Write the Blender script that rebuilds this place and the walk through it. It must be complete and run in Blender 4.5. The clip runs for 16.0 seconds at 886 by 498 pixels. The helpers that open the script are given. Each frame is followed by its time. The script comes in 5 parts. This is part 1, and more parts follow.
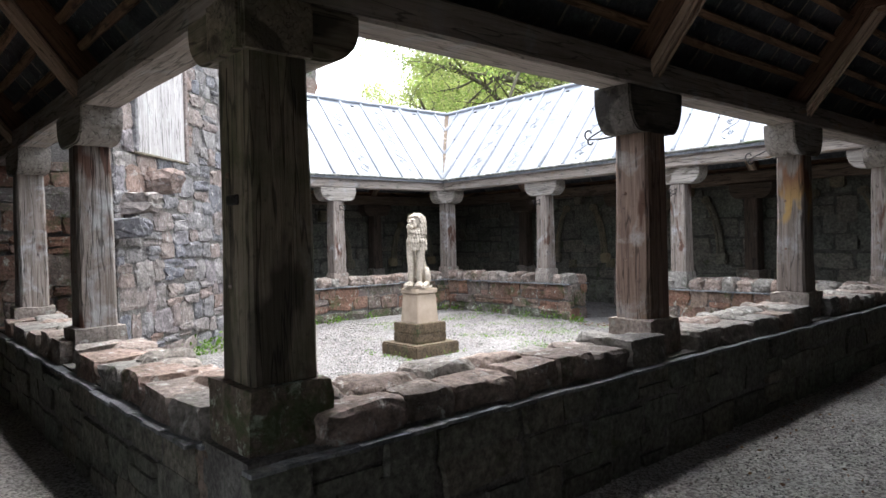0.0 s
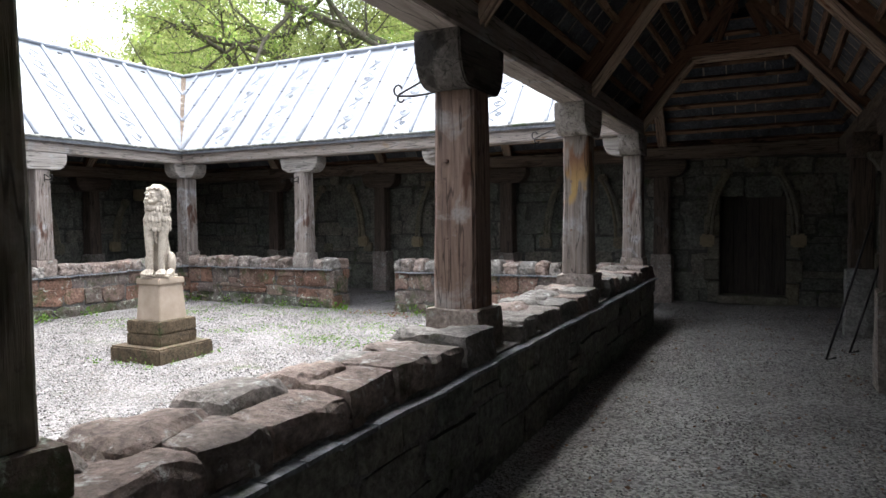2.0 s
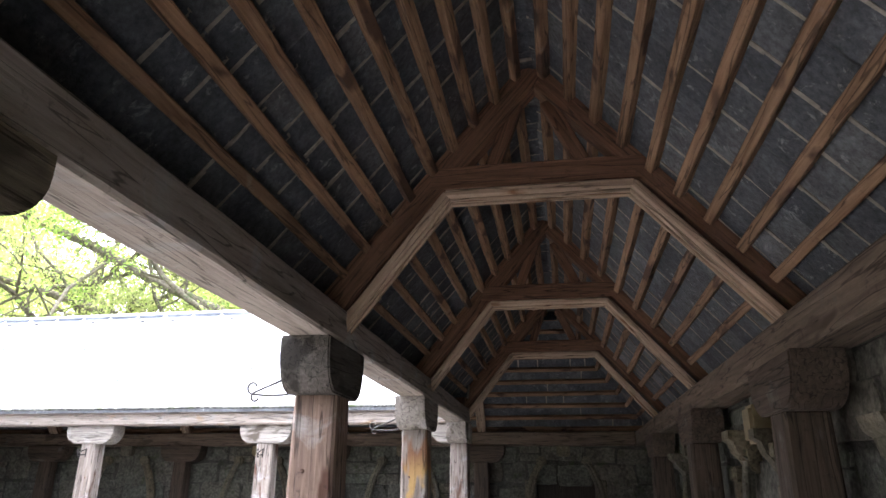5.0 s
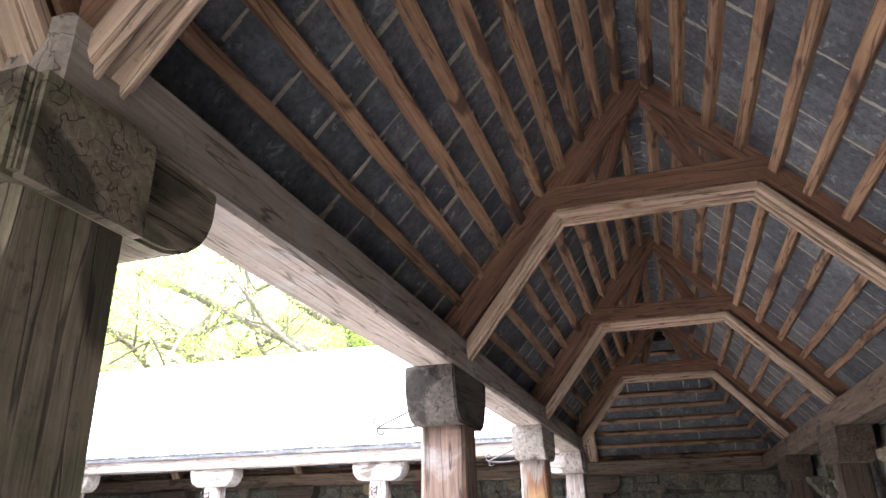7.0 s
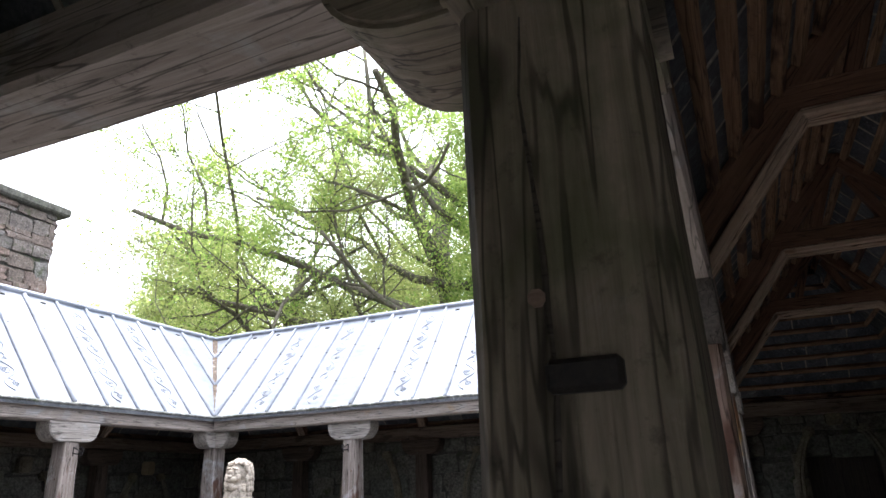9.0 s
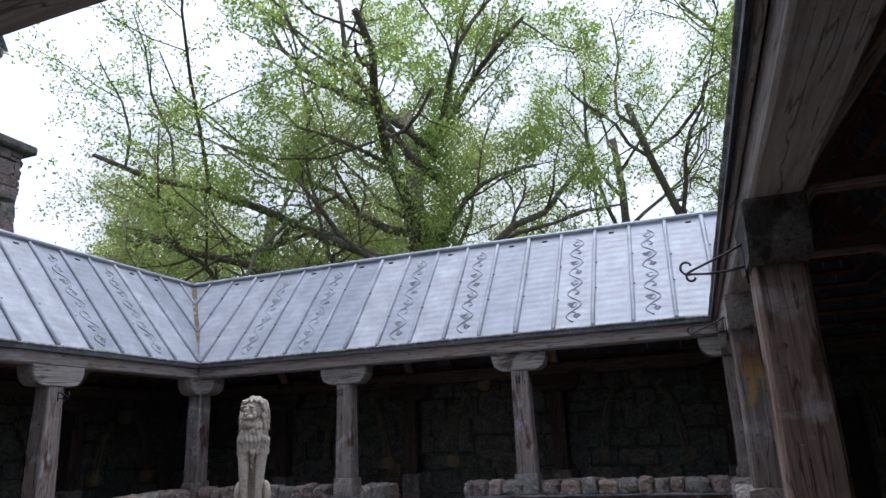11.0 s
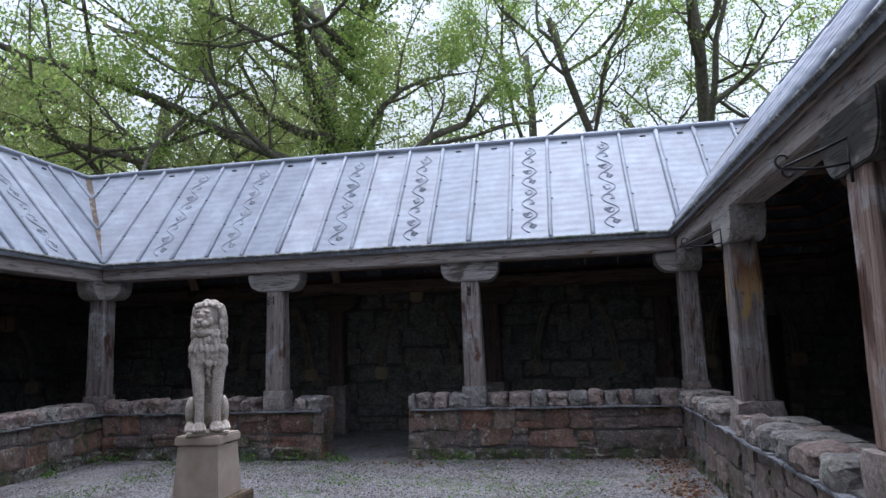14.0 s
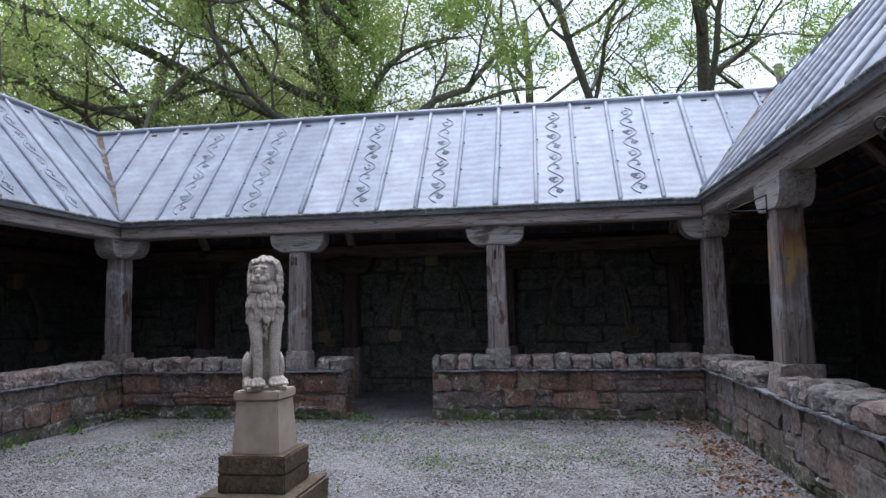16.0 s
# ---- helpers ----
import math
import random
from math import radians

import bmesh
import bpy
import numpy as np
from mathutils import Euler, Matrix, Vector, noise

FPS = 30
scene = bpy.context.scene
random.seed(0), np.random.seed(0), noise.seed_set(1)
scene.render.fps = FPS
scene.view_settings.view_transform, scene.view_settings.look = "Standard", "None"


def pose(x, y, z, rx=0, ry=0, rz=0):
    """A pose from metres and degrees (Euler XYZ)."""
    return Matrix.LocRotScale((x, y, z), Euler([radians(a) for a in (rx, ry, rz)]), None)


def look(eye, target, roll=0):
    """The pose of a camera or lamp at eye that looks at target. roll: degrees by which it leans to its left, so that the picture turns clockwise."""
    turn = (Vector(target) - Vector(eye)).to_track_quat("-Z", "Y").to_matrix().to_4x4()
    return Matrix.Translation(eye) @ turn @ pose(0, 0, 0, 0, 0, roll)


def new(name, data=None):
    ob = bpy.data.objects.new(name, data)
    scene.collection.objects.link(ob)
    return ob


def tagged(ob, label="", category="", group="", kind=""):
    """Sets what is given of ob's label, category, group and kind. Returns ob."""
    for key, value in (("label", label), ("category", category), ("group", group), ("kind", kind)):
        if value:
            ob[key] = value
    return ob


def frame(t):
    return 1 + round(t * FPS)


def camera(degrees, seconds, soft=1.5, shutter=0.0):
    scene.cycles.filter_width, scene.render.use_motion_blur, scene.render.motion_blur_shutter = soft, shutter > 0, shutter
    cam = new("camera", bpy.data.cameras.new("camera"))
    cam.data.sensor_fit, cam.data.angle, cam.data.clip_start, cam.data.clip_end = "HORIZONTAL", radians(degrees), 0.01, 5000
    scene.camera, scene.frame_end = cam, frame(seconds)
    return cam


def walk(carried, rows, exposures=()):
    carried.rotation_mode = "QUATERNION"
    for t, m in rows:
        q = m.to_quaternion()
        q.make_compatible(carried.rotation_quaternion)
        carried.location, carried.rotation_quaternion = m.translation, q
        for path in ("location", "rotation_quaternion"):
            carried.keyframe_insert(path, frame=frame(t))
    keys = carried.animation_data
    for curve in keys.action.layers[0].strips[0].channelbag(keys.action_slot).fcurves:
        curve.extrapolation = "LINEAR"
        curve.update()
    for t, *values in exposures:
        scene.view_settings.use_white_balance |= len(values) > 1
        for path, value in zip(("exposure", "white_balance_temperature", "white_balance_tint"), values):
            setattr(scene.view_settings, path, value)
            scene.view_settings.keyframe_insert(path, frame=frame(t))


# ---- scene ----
cam = camera(67.0, 16.0)
PATH = [
    (0, (7.915, -6.642, 1.712), (6.408, -5.327, 1.681), -1.4),
    (0.5, (7.596, -6.504, 1.706), (6.156, -5.117, 1.656), -1.5),
    (1, (7.29, -6.403, 1.686), (5.929, -4.938, 1.627), -1.5),
    (1.5, (7.009, -6.238, 1.65), (5.84, -4.617, 1.577), -0.9),
    (2, (6.785, -6.062, 1.646), (5.895, -4.273, 1.556), -0.7),
    (2.5, (6.575, -6.078, 1.655), (5.818, -4.229, 1.564), -0.8),
    (3, (6.456, -6.13, 1.681), (5.826, -4.232, 1.653), -0.5),
    (3.5, (6.422, -6.145, 1.755), (5.973, -4.204, 1.935), 0.0),
    (4, (6.414, -6.19, 1.879), (6.096, -4.257, 2.282), 0.1),
    (6.5, (6.312, -6.188, 1.994), (5.856, -4.4, 2.764), -0.8),
    (7, (6.181, -6.171, 1.939), (5.619, -4.407, 2.697), -1.0),
    (7.5, (5.913, -6.268, 1.927), (5.263, -4.527, 2.666), -1.3),
    (8, (5.656, -6.349, 1.898), (4.943, -4.622, 2.611), -1.3),
    (8.5, (5.3, -6.275, 1.842), (4.553, -4.552, 2.53), -1.9),
    (11, (4.178, -6.196, 1.63), (3.531, -4.381, 2.168), -2.6),
    (11.5, (3.989, -6.17, 1.626), (3.402, -4.323, 2.119), -2.7),
    (12, (3.849, -6.1, 1.621), (3.317, -4.224, 2.069), -2.7),
    (12.5, (3.707, -5.864, 1.625), (3.225, -3.965, 2.031), -2.4),
    (13, (3.488, -5.675, 1.652), (3.069, -3.753, 2.013), -2.2),
    (13.5, (3.206, -5.675, 1.674), (2.834, -3.735, 1.99), -2.0),
    (14, (2.97, -5.656, 1.651), (2.623, -3.707, 1.933), -2.0),
    (14.5, (2.771, -5.558, 1.637), (2.433, -3.604, 1.892), -1.7),
    (15, (2.616, -5.52, 1.622), (2.286, -3.56, 1.849), -1.5),
    (15.5, (2.473, -5.612, 1.612), (2.16, -3.647, 1.813), -1.3),
    (16, (2.305, -5.754, 1.599), (2.005, -3.785, 1.783), -1.2),
]
walk(cam, [(t, look(eye, target, roll)) for t, eye, target, roll in PATH],
     ((0.0, 0.65, 6250, 11), (2.0, 0.58, 6250, 11), (3.0, 0.5, 6200, 11), (3.5, 0.7, 6200, 12), (4.2, 1.15, 6250, 13), (6.3, 3.45, 6250, 17), (7.0, 3.3, 6250, 17), (7.5, 2.7, 6300, 17), (8.2, 1.6, 6300, 15), (8.7, 0.9, 6200, 14),
      (10.8, -1.1, 5700, 15), (12.0, -1.2, 5700, 15), (14.0, -0.98, 5500, 16), (16.0, -0.88, 5550, 16)))

# ---- world and light: a bright overcast sky ----
SUN_ELEV, SUN_ROT = radians(80), radians(-10)
world = bpy.data.worlds.new("overcast_sky")
scene.world = world
world.use_nodes = True
wn = world.node_tree.nodes
wl = world.node_tree.links
sky = wn.new("ShaderNodeTexSky")
sky.sky_type = "NISHITA"
sky.sun_disc = False
sky.sun_elevation, sky.sun_rotation = SUN_ELEV, SUN_ROT
sky.air_density, sky.dust_density, sky.ozone_density = 1.0, 6.0, 1.0
grey = wn.new("ShaderNodeHueSaturation")
grey.inputs["Saturation"].default_value = 0.22
grey.inputs["Value"].default_value = 4.4
wl.new(sky.outputs[0], grey.inputs["Color"])
wl.new(grey.outputs[0], wn["Background"].inputs["Color"])
wn["Background"].inputs["Strength"].default_value = 0.15

sun_data = bpy.data.lights.new("sun", "SUN")
sun_data.energy, sun_data.angle, sun_data.color = 0.5, radians(40), (1.0, 0.97, 0.92)
sun = new("sun", sun_data)
sun.matrix_world = look((0, 0, 30), (math.sin(SUN_ROT) * -17, math.cos(SUN_ROT) * -17, 30 - 17 * math.tan(SUN_ELEV)))

# ---- materials ----


def mat_base(name, rough=0.8, metal=0.0, spec=0.4):
    m = bpy.data.materials.new(name)
    m.use_nodes = True
    nt = m.node_tree
    b = nt.nodes["Principled BSDF"]
    b.inputs["Roughness"].default_value = rough
    b.inputs["Metallic"].default_value = metal
    b.inputs["Specular IOR Level"].default_value = spec
    return m, nt, b


def noise_node(nt, vec, scale, detail=6.0, rough=0.6, dist=0.0):
    n = nt.nodes.new("ShaderNodeTexNoise")
    n.inputs["Scale"].default_value = scale
    n.inputs["Detail"].default_value = detail
    n.inputs["Roughness"].default_value = rough
    n.inputs["Distortion"].default_value = dist
    nt.links.new(vec, n.inputs["Vector"])
    return n.outputs["Fac"]


def ramp_node(nt, fac, stops):
    r = nt.nodes.new("ShaderNodeValToRGB")
    e = r.color_ramp.elements
    while len(e) < len(stops):
        e.new(0.5)
    for el, (p, c) in zip(e, stops):
        el.position = p
        el.color = (*c, 1.0) if len(c) == 3 else c
    nt.links.new(fac, r.inputs["Fac"])
    return r.outputs["Color"]


def mix_node(nt, fac, a, b, kind="MIX"):
    x = nt.nodes.new("ShaderNodeMix")
    x.data_type, x.blend_type = "RGBA", kind
    for src, sock in ((fac, x.inputs[0]), (a, x.inputs[6]), (b, x.inputs[7])):
        if isinstance(src, (int, float)):
            sock.default_value = src
        elif isinstance(src, tuple):
            sock.default_value = (*src, 1.0)
        else:
            nt.links.new(src, sock)
    return x.outputs[2]


def math_node(nt, op, a, b):
    x = nt.nodes.new("ShaderNodeMath")
    x.operation = op
    for src, sock in ((a, x.inputs[0]), (b, x.inputs[1])):
        if isinstance(src, (int, float)):
            sock.default_value = src
        else:
            nt.links.new(src, sock)
    return x.outputs[0]


def bump_to(nt, b, height, strength, distance=0.02):
    bp = nt.nodes.new("ShaderNodeBump")
    bp.inputs["Strength"].default_value = strength
    bp.inputs["Distance"].default_value = distance
    nt.links.new(height, bp.inputs["Height"])
    nt.links.new(bp.outputs[0], b.inputs["Normal"])


def grey3(v):
    return (v, v, v)


def stone_mat(name, tones, grain=28.0, lichen=None, lichen_amount=0.0, moss=0.0, rough=0.9, bump=0.7, island=False):
    """Stone whose tone changes from block to block, with grain, blotches, lichen and moss."""
    m, nt, b = mat_base(name, rough, 0.0, 0.25)
    geo = nt.nodes.new("ShaderNodeNewGeometry")
    pos = geo.outputs["Position"]
    if island:
        rnd = geo.outputs["Random Per Island"]
    else:
        rnd = nt.nodes.new("ShaderNodeObjectInfo").outputs["Random"]
    col = ramp_node(nt, rnd, [(i / max(1, len(tones) - 1), c) for i, c in enumerate(tones)])
    blot = noise_node(nt, pos, 5.0, 5.0, 0.65)
    col = mix_node(nt, 0.75, col, ramp_node(nt, blot, [(0.28, grey3(0.42)), (0.5, grey3(0.95)), (0.72, grey3(1.45))]), "MULTIPLY")
    fine = noise_node(nt, pos, grain, 8.0, 0.7)
    col = mix_node(nt, 0.85, col, ramp_node(nt, fine, [(0.32, grey3(0.38)), (0.52, grey3(1.0)), (0.70, grey3(1.55))]), "MULTIPLY")
    if lichen:
        spots = noise_node(nt, pos, 9.0, 7.0, 0.75, 0.4)
        mask = ramp_node(nt, spots, [(0.56 - lichen_amount, grey3(0)), (0.66 - lichen_amount, grey3(1))])
        col = mix_node(nt, mask, col, lichen)
    if moss:
        spots = noise_node(nt, pos, 3.1, 6.0, 0.7)
        mask = ramp_node(nt, spots, [(0.62 - moss, grey3(0)), (0.74 - moss, grey3(0.85))])
        col = mix_node(nt, mask, col, (0.055, 0.075, 0.03))
    nt.links.new(col, b.inputs["Base Color"])
    h = math_node(nt, "ADD", noise_node(nt, pos, grain * 0.6, 8.0, 0.7), math_node(nt, "MULTIPLY", blot, 1.2))
    bump_to(nt, b, h, bump, 0.03)
    return m


def wood_mat(name, dark, light, grey=None, grey_amount=0.0, stain=None, rough=0.75, bump=0.5, stain_level=0.62, algae=0.0, stain_band=None):
    """Timber with grain along the local x axis, drying cracks, knots and weathered patches."""
    m, nt, b = mat_base(name, rough, 0.0, 0.3)
    tc = nt.nodes.new("ShaderNodeTexCoord")
    info = nt.nodes.new("ShaderNodeObjectInfo")
    shift = nt.nodes.new("ShaderNodeVectorMath")
    shift.operation = "ADD"
    nt.links.new(tc.outputs["Object"], shift.inputs[0])
    nt.links.new(math_node(nt, "MULTIPLY", info.outputs["Random"], 37.0), shift.inputs[1])
    mp = nt.nodes.new("ShaderNodeMapping")
    mp.inputs["Scale"].default_value = (0.06, 1, 1)
    nt.links.new(shift.outputs[0], mp.inputs["Vector"])
    v = mp.outputs[0]
    grain = noise_node(nt, v, 34.0, 8.0, 0.65, 0.6)
    broad = noise_node(nt, v, 7.0, 4.0, 0.55, 0.8)
    col = ramp_node(nt, grain, [(0.3, dark), (0.7, light)])
    col = mix_node(nt, 0.5, col, ramp_node(nt, broad, [(0.3, grey3(0.5)), (0.55, grey3(1.0)), (0.75, grey3(1.4))]), "MULTIPLY")
    if grey:
        patch = noise_node(nt, shift.outputs[0], 2.6, 6.0, 0.65, 0.5)
        mask = ramp_node(nt, patch, [(0.58 - grey_amount, grey3(0)), (0.70 - grey_amount, grey3(1))])
        gcol = ramp_node(nt, grain, [(0.25, tuple(0.55 * c for c in grey)), (0.7, grey)])
        col = mix_node(nt, mask, col, gcol)
    if stain:
        mp2 = nt.nodes.new("ShaderNodeMapping")
        mp2.inputs["Scale"].default_value = (0.35, 1, 1)
        nt.links.new(shift.outputs[0], mp2.inputs["Vector"])
        mask = ramp_node(nt, noise_node(nt, mp2.outputs[0], 4.2, 3.0, 0.5, 0.3), [(stain_level, grey3(0)), (stain_level + 0.06, grey3(1))])
        if stain_band:
            sep = nt.nodes.new("ShaderNodeSeparateXYZ")
            nt.links.new(tc.outputs["Object"], sep.inputs[0])
            edge = math_node(nt, "ADD", sep.outputs[0], math_node(nt, "MULTIPLY", broad, 0.5))
            lo_, hi_ = stain_band
            band = ramp_node(nt, math_node(nt, "MULTIPLY", math_node(nt, "ADD", edge, 0.6), 0.5), [(lo_, grey3(0)), (lo_ + 0.05, grey3(1)), (hi_ - 0.05, grey3(1)), (hi_, grey3(0))])
            mask = mix_node(nt, 1.0, mask, band, "MULTIPLY")
            inner = ramp_node(nt, edge, [(0.45, stain), (0.75, (0.17, 0.085, 0.045))])
            col = mix_node(nt, mask, col, inner)
        else:
            col = mix_node(nt, mask, col, stain)
    if algae:
        mask = ramp_node(nt, noise_node(nt, shift.outputs[0], 3.3, 5.0, 0.6), [(0.6 - algae, grey3(0)), (0.75 - algae, grey3(0.6))])
        col = mix_node(nt, mask, col, (0.07, 0.085, 0.035))
    crack = noise_node(nt, v, 15.0, 2.0, 0.5, 0.25)
    cmask = ramp_node(nt, crack, [(0.478, grey3(1)), (0.494, grey3(0.15)), (0.506, grey3(0.15)), (0.522, grey3(1))])
    col = mix_node(nt, 0.7, col, cmask, "MULTIPLY")
    scar = ramp_node(nt, noise_node(nt, shift.outputs[0], 19.0, 5.0, 0.7), [(0.30, grey3(0.45)), (0.42, grey3(1.0)), (0.62, grey3(1.0)), (0.74, grey3(1.3))])
    col = mix_node(nt, 0.7, col, scar, "MULTIPLY")
    nt.links.new(col, b.inputs["Base Color"])
    bump_to(nt, b, math_node(nt, "ADD", grain, math_node(nt, "MULTIPLY", cmask, 0.4)), bump, 0.012)
    return m


def gravel_mat(name, low, mid, high, dirt_level, green_level):
    """Crushed stone: each chip has its own tone, with soiled and mossy patches."""
    m, nt, b = mat_base(name, 0.95, 0.0, 0.2)
    pos = nt.nodes.new("ShaderNodeNewGeometry").outputs["Position"]
    vor = nt.nodes.new("ShaderNodeTexVoronoi")
    vor.inputs["Scale"].default_value = 55.0
    nt.links.new(pos, vor.inputs["Vector"])
    sep = nt.nodes.new("ShaderNodeSeparateColor")
    nt.links.new(vor.outputs["Color"], sep.inputs[0])
    col = ramp_node(nt, sep.outputs[0], [(0, low), (0.5, mid), (1, high)])
    big = noise_node(nt, pos, 0.9, 6.0, 0.65)
    col = mix_node(nt, 0.7, col, ramp_node(nt, big, [(0.3, grey3(0.6)), (0.55, grey3(1.0)), (0.75, grey3(1.25))]), "MULTIPLY")
    dirt = ramp_node(nt, noise_node(nt, pos, 1.6, 8.0, 0.75), [(dirt_level, grey3(0)), (dirt_level + 0.16, grey3(0.7))])
    col = mix_node(nt, dirt, col, (0.075, 0.06, 0.045))
    if green_level:
        green = ramp_node(nt, noise_node(nt, pos, 1.15, 7.0, 0.7, 0.3), [(green_level, grey3(0)), (green_level + 0.12, grey3(0.75))])
        col = mix_node(nt, green, col, (0.075, 0.095, 0.03))
    nt.links.new(col, b.inputs["Base Color"])
    h = math_node(nt, "SUBTRACT", noise_node(nt, pos, 9.0, 4.0, 0.6), vor.outputs["Distance"])
    bump_to(nt, b, h, 0.9, 0.02)
    return m


def lead_mat():
    m, nt, b = mat_base("lead_sheet", 0.6, 0.12, 0.4)
    geo = nt.nodes.new("ShaderNodeNewGeometry")
    pos = geo.outputs["Position"]
    info = nt.nodes.new("ShaderNodeObjectInfo").outputs["Random"]
    col = ramp_node(nt, info, [(0, (0.225, 0.25, 0.29)), (0.5, (0.27, 0.293, 0.33)), (1, (0.305, 0.325, 0.357))])
    stain = noise_node(nt, pos, 2.2, 7.0, 0.7)
    col = mix_node(nt, 0.8, col, ramp_node(nt, stain, [(0.3, grey3(0.62)), (0.52, grey3(1.0)), (0.68, grey3(1.4))]), "MULTIPLY")
    rust = ramp_node(nt, noise_node(nt, pos, 3.7, 8.0, 0.75), [(0.60, grey3(0)), (0.78, grey3(0.45))])
    col = mix_node(nt, rust, col, (0.25, 0.235, 0.21))
    speck = noise_node(nt, pos, 45.0, 4.0, 0.7)
    col = mix_node(nt, 0.75, col, ramp_node(nt, speck, [(0.3, grey3(0.6)), (0.42, grey3(1.0)), (0.62, grey3(1.0)), (0.72, grey3(1.3))]), "MULTIPLY")
    nt.links.new(col, b.inputs["Base Color"])
    rip = nt.nodes.new("ShaderNodeTexWave")
    rip.bands_direction = "Z"
    rip.inputs["Scale"].default_value = 2.6
    rip.inputs["Distortion"].default_value = 3.0
    rip.inputs["Detail"].default_value = 3.0
    nt.links.new(pos, rip.inputs["Vector"])
    h = math_node(nt, "ADD", math_node(nt, "MULTIPLY", rip.outputs["Fac"], 0.5), stain)
    bump_to(nt, b, h, 0.26, 0.03)
    nt.links.new(ramp_node(nt, stain, [(0.3, grey3(0.5)), (0.7, grey3(0.72))]), b.inputs["Roughness"])
    return m


def leaf_mat(name, tones, thin=0.35):
    m, nt, b = mat_base(name, 0.6, 0.0, 0.3)
    geo = nt.nodes.new("ShaderNodeNewGeometry")
    col = ramp_node(nt, geo.outputs["Random Per Island"], [(i / (len(tones) - 1), c) for i, c in enumerate(tones)])
    nt.links.new(col, b.inputs["Base Color"])
    tr = nt.nodes.new("ShaderNodeBsdfTranslucent")
    nt.links.new(mix_node(nt, 1.0, col, (1.75, 1.8, 1.3), "MULTIPLY"), tr.inputs["Color"])
    ms = nt.nodes.new("ShaderNodeMixShader")
    ms.inputs[0].default_value = thin
    nt.links.new(b.outputs[0], ms.inputs[1])
    nt.links.new(tr.outputs[0], ms.inputs[2])
    nt.links.new(ms.outputs[0], nt.nodes["Material Output"].inputs["Surface"])
    return m


def plain_mat(name, a, c, scale=12.0, rough=0.7, metal=0.0, bump=0.3):
    m, nt, b = mat_base(name, rough, metal)
    pos = nt.nodes.new("ShaderNodeNewGeometry").outputs["Position"]
    f = noise_node(nt, pos, scale, 7.0, 0.65)
    nt.links.new(ramp_node(nt, f, [(0.3, a), (0.7, c)]), b.inputs["Base Color"])
    bump_to(nt, b, f, bump, 0.01)
    return m


M_SAND = stone_mat("red_sandstone_rubble", [(0.13, 0.08, 0.062), (0.21, 0.12, 0.085), (0.165, 0.138, 0.12), (0.25, 0.148, 0.108), (0.14, 0.125, 0.12), (0.215, 0.162, 0.128)], 26, (0.40, 0.42, 0.37), -0.01, 0.09)
M_PALE = plain_mat("pale_window_stone", (0.36, 0.30, 0.20), (0.50, 0.43, 0.30), 9, 0.9)
M_EAST = stone_mat("grey_brown_rubble", [(0.165, 0.14, 0.12), (0.215, 0.175, 0.15), (0.19, 0.18, 0.168), (0.235, 0.175, 0.145), (0.175, 0.168, 0.16)], 26, (0.36, 0.37, 0.33), -0.02, 0.06)
M_MOSSY = stone_mat("mossy_foot_stone", [(0.11, 0.095, 0.08), (0.15, 0.115, 0.09), (0.13, 0.125, 0.115)], 26, (0.42, 0.46, 0.38), 0.03, 0.16)
M_COPE = stone_mat("coping_stone", [(0.17, 0.158, 0.142), (0.235, 0.18, 0.155), (0.215, 0.205, 0.188), (0.27, 0.20, 0.168), (0.235, 0.22, 0.20), (0.20, 0.19, 0.175)], 26, (0.44, 0.44, 0.41), 0.0, 0.02, 0.9, 1.0)
M_GREY = stone_mat("blue_grey_rubble", [(0.13, 0.13, 0.142), (0.20, 0.192, 0.192), (0.215, 0.175, 0.16), (0.15, 0.155, 0.178), (0.23, 0.215, 0.205), (0.22, 0.16, 0.135), (0.17, 0.165, 0.165)], 22, (0.36, 0.35, 0.34), 0.0, 0.0)
# stone tones lowered to deepen the shade under the walk roofs
M_INNER = stone_mat("shade_walk_wall_stone", [(0.095, 0.098, 0.085), (0.145, 0.142, 0.12), (0.118, 0.126, 0.106), (0.172, 0.156, 0.128), (0.132, 0.142, 0.12)], 20, (0.16, 0.175, 0.13), -0.03, 0.04)
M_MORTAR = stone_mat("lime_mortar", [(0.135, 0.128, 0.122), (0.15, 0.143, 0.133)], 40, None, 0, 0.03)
# mortar with the back walls' shade put into it; also the chimney's dark core
M_MORTAR_D = stone_mat("dark_mortar", [(0.075, 0.074, 0.066), (0.085, 0.082, 0.072)], 40, None, 0, 0.05)
M_BASE = stone_mat("post_base_stone", [(0.22, 0.195, 0.175), (0.27, 0.225, 0.195), (0.24, 0.235, 0.22)], 30, (0.40, 0.42, 0.38), 0.0, 0.05)
M_STATUE = stone_mat("weathered_cast_stone", [(0.40, 0.355, 0.295), (0.40, 0.355, 0.295)], 90, (0.20, 0.18, 0.15), -0.03, 0.0, 0.9, 0.15)
M_PLINTH = plain_mat("buff_sandstone", (0.31, 0.25, 0.19), (0.44, 0.365, 0.29), 5, 0.9, 0.0, 0.15)
M_PLINTH_D = stone_mat("stained_brown_sandstone", [(0.10, 0.076, 0.05), (0.125, 0.095, 0.06)], 30, (0.05, 0.042, 0.028), 0.02, 0.06)
M_CARVED = stone_mat("carved_fragment_stone", [(0.15, 0.142, 0.11), (0.21, 0.18, 0.125), (0.16, 0.155, 0.13)], 34, (0.13, 0.13, 0.09), -0.02, 0.04)
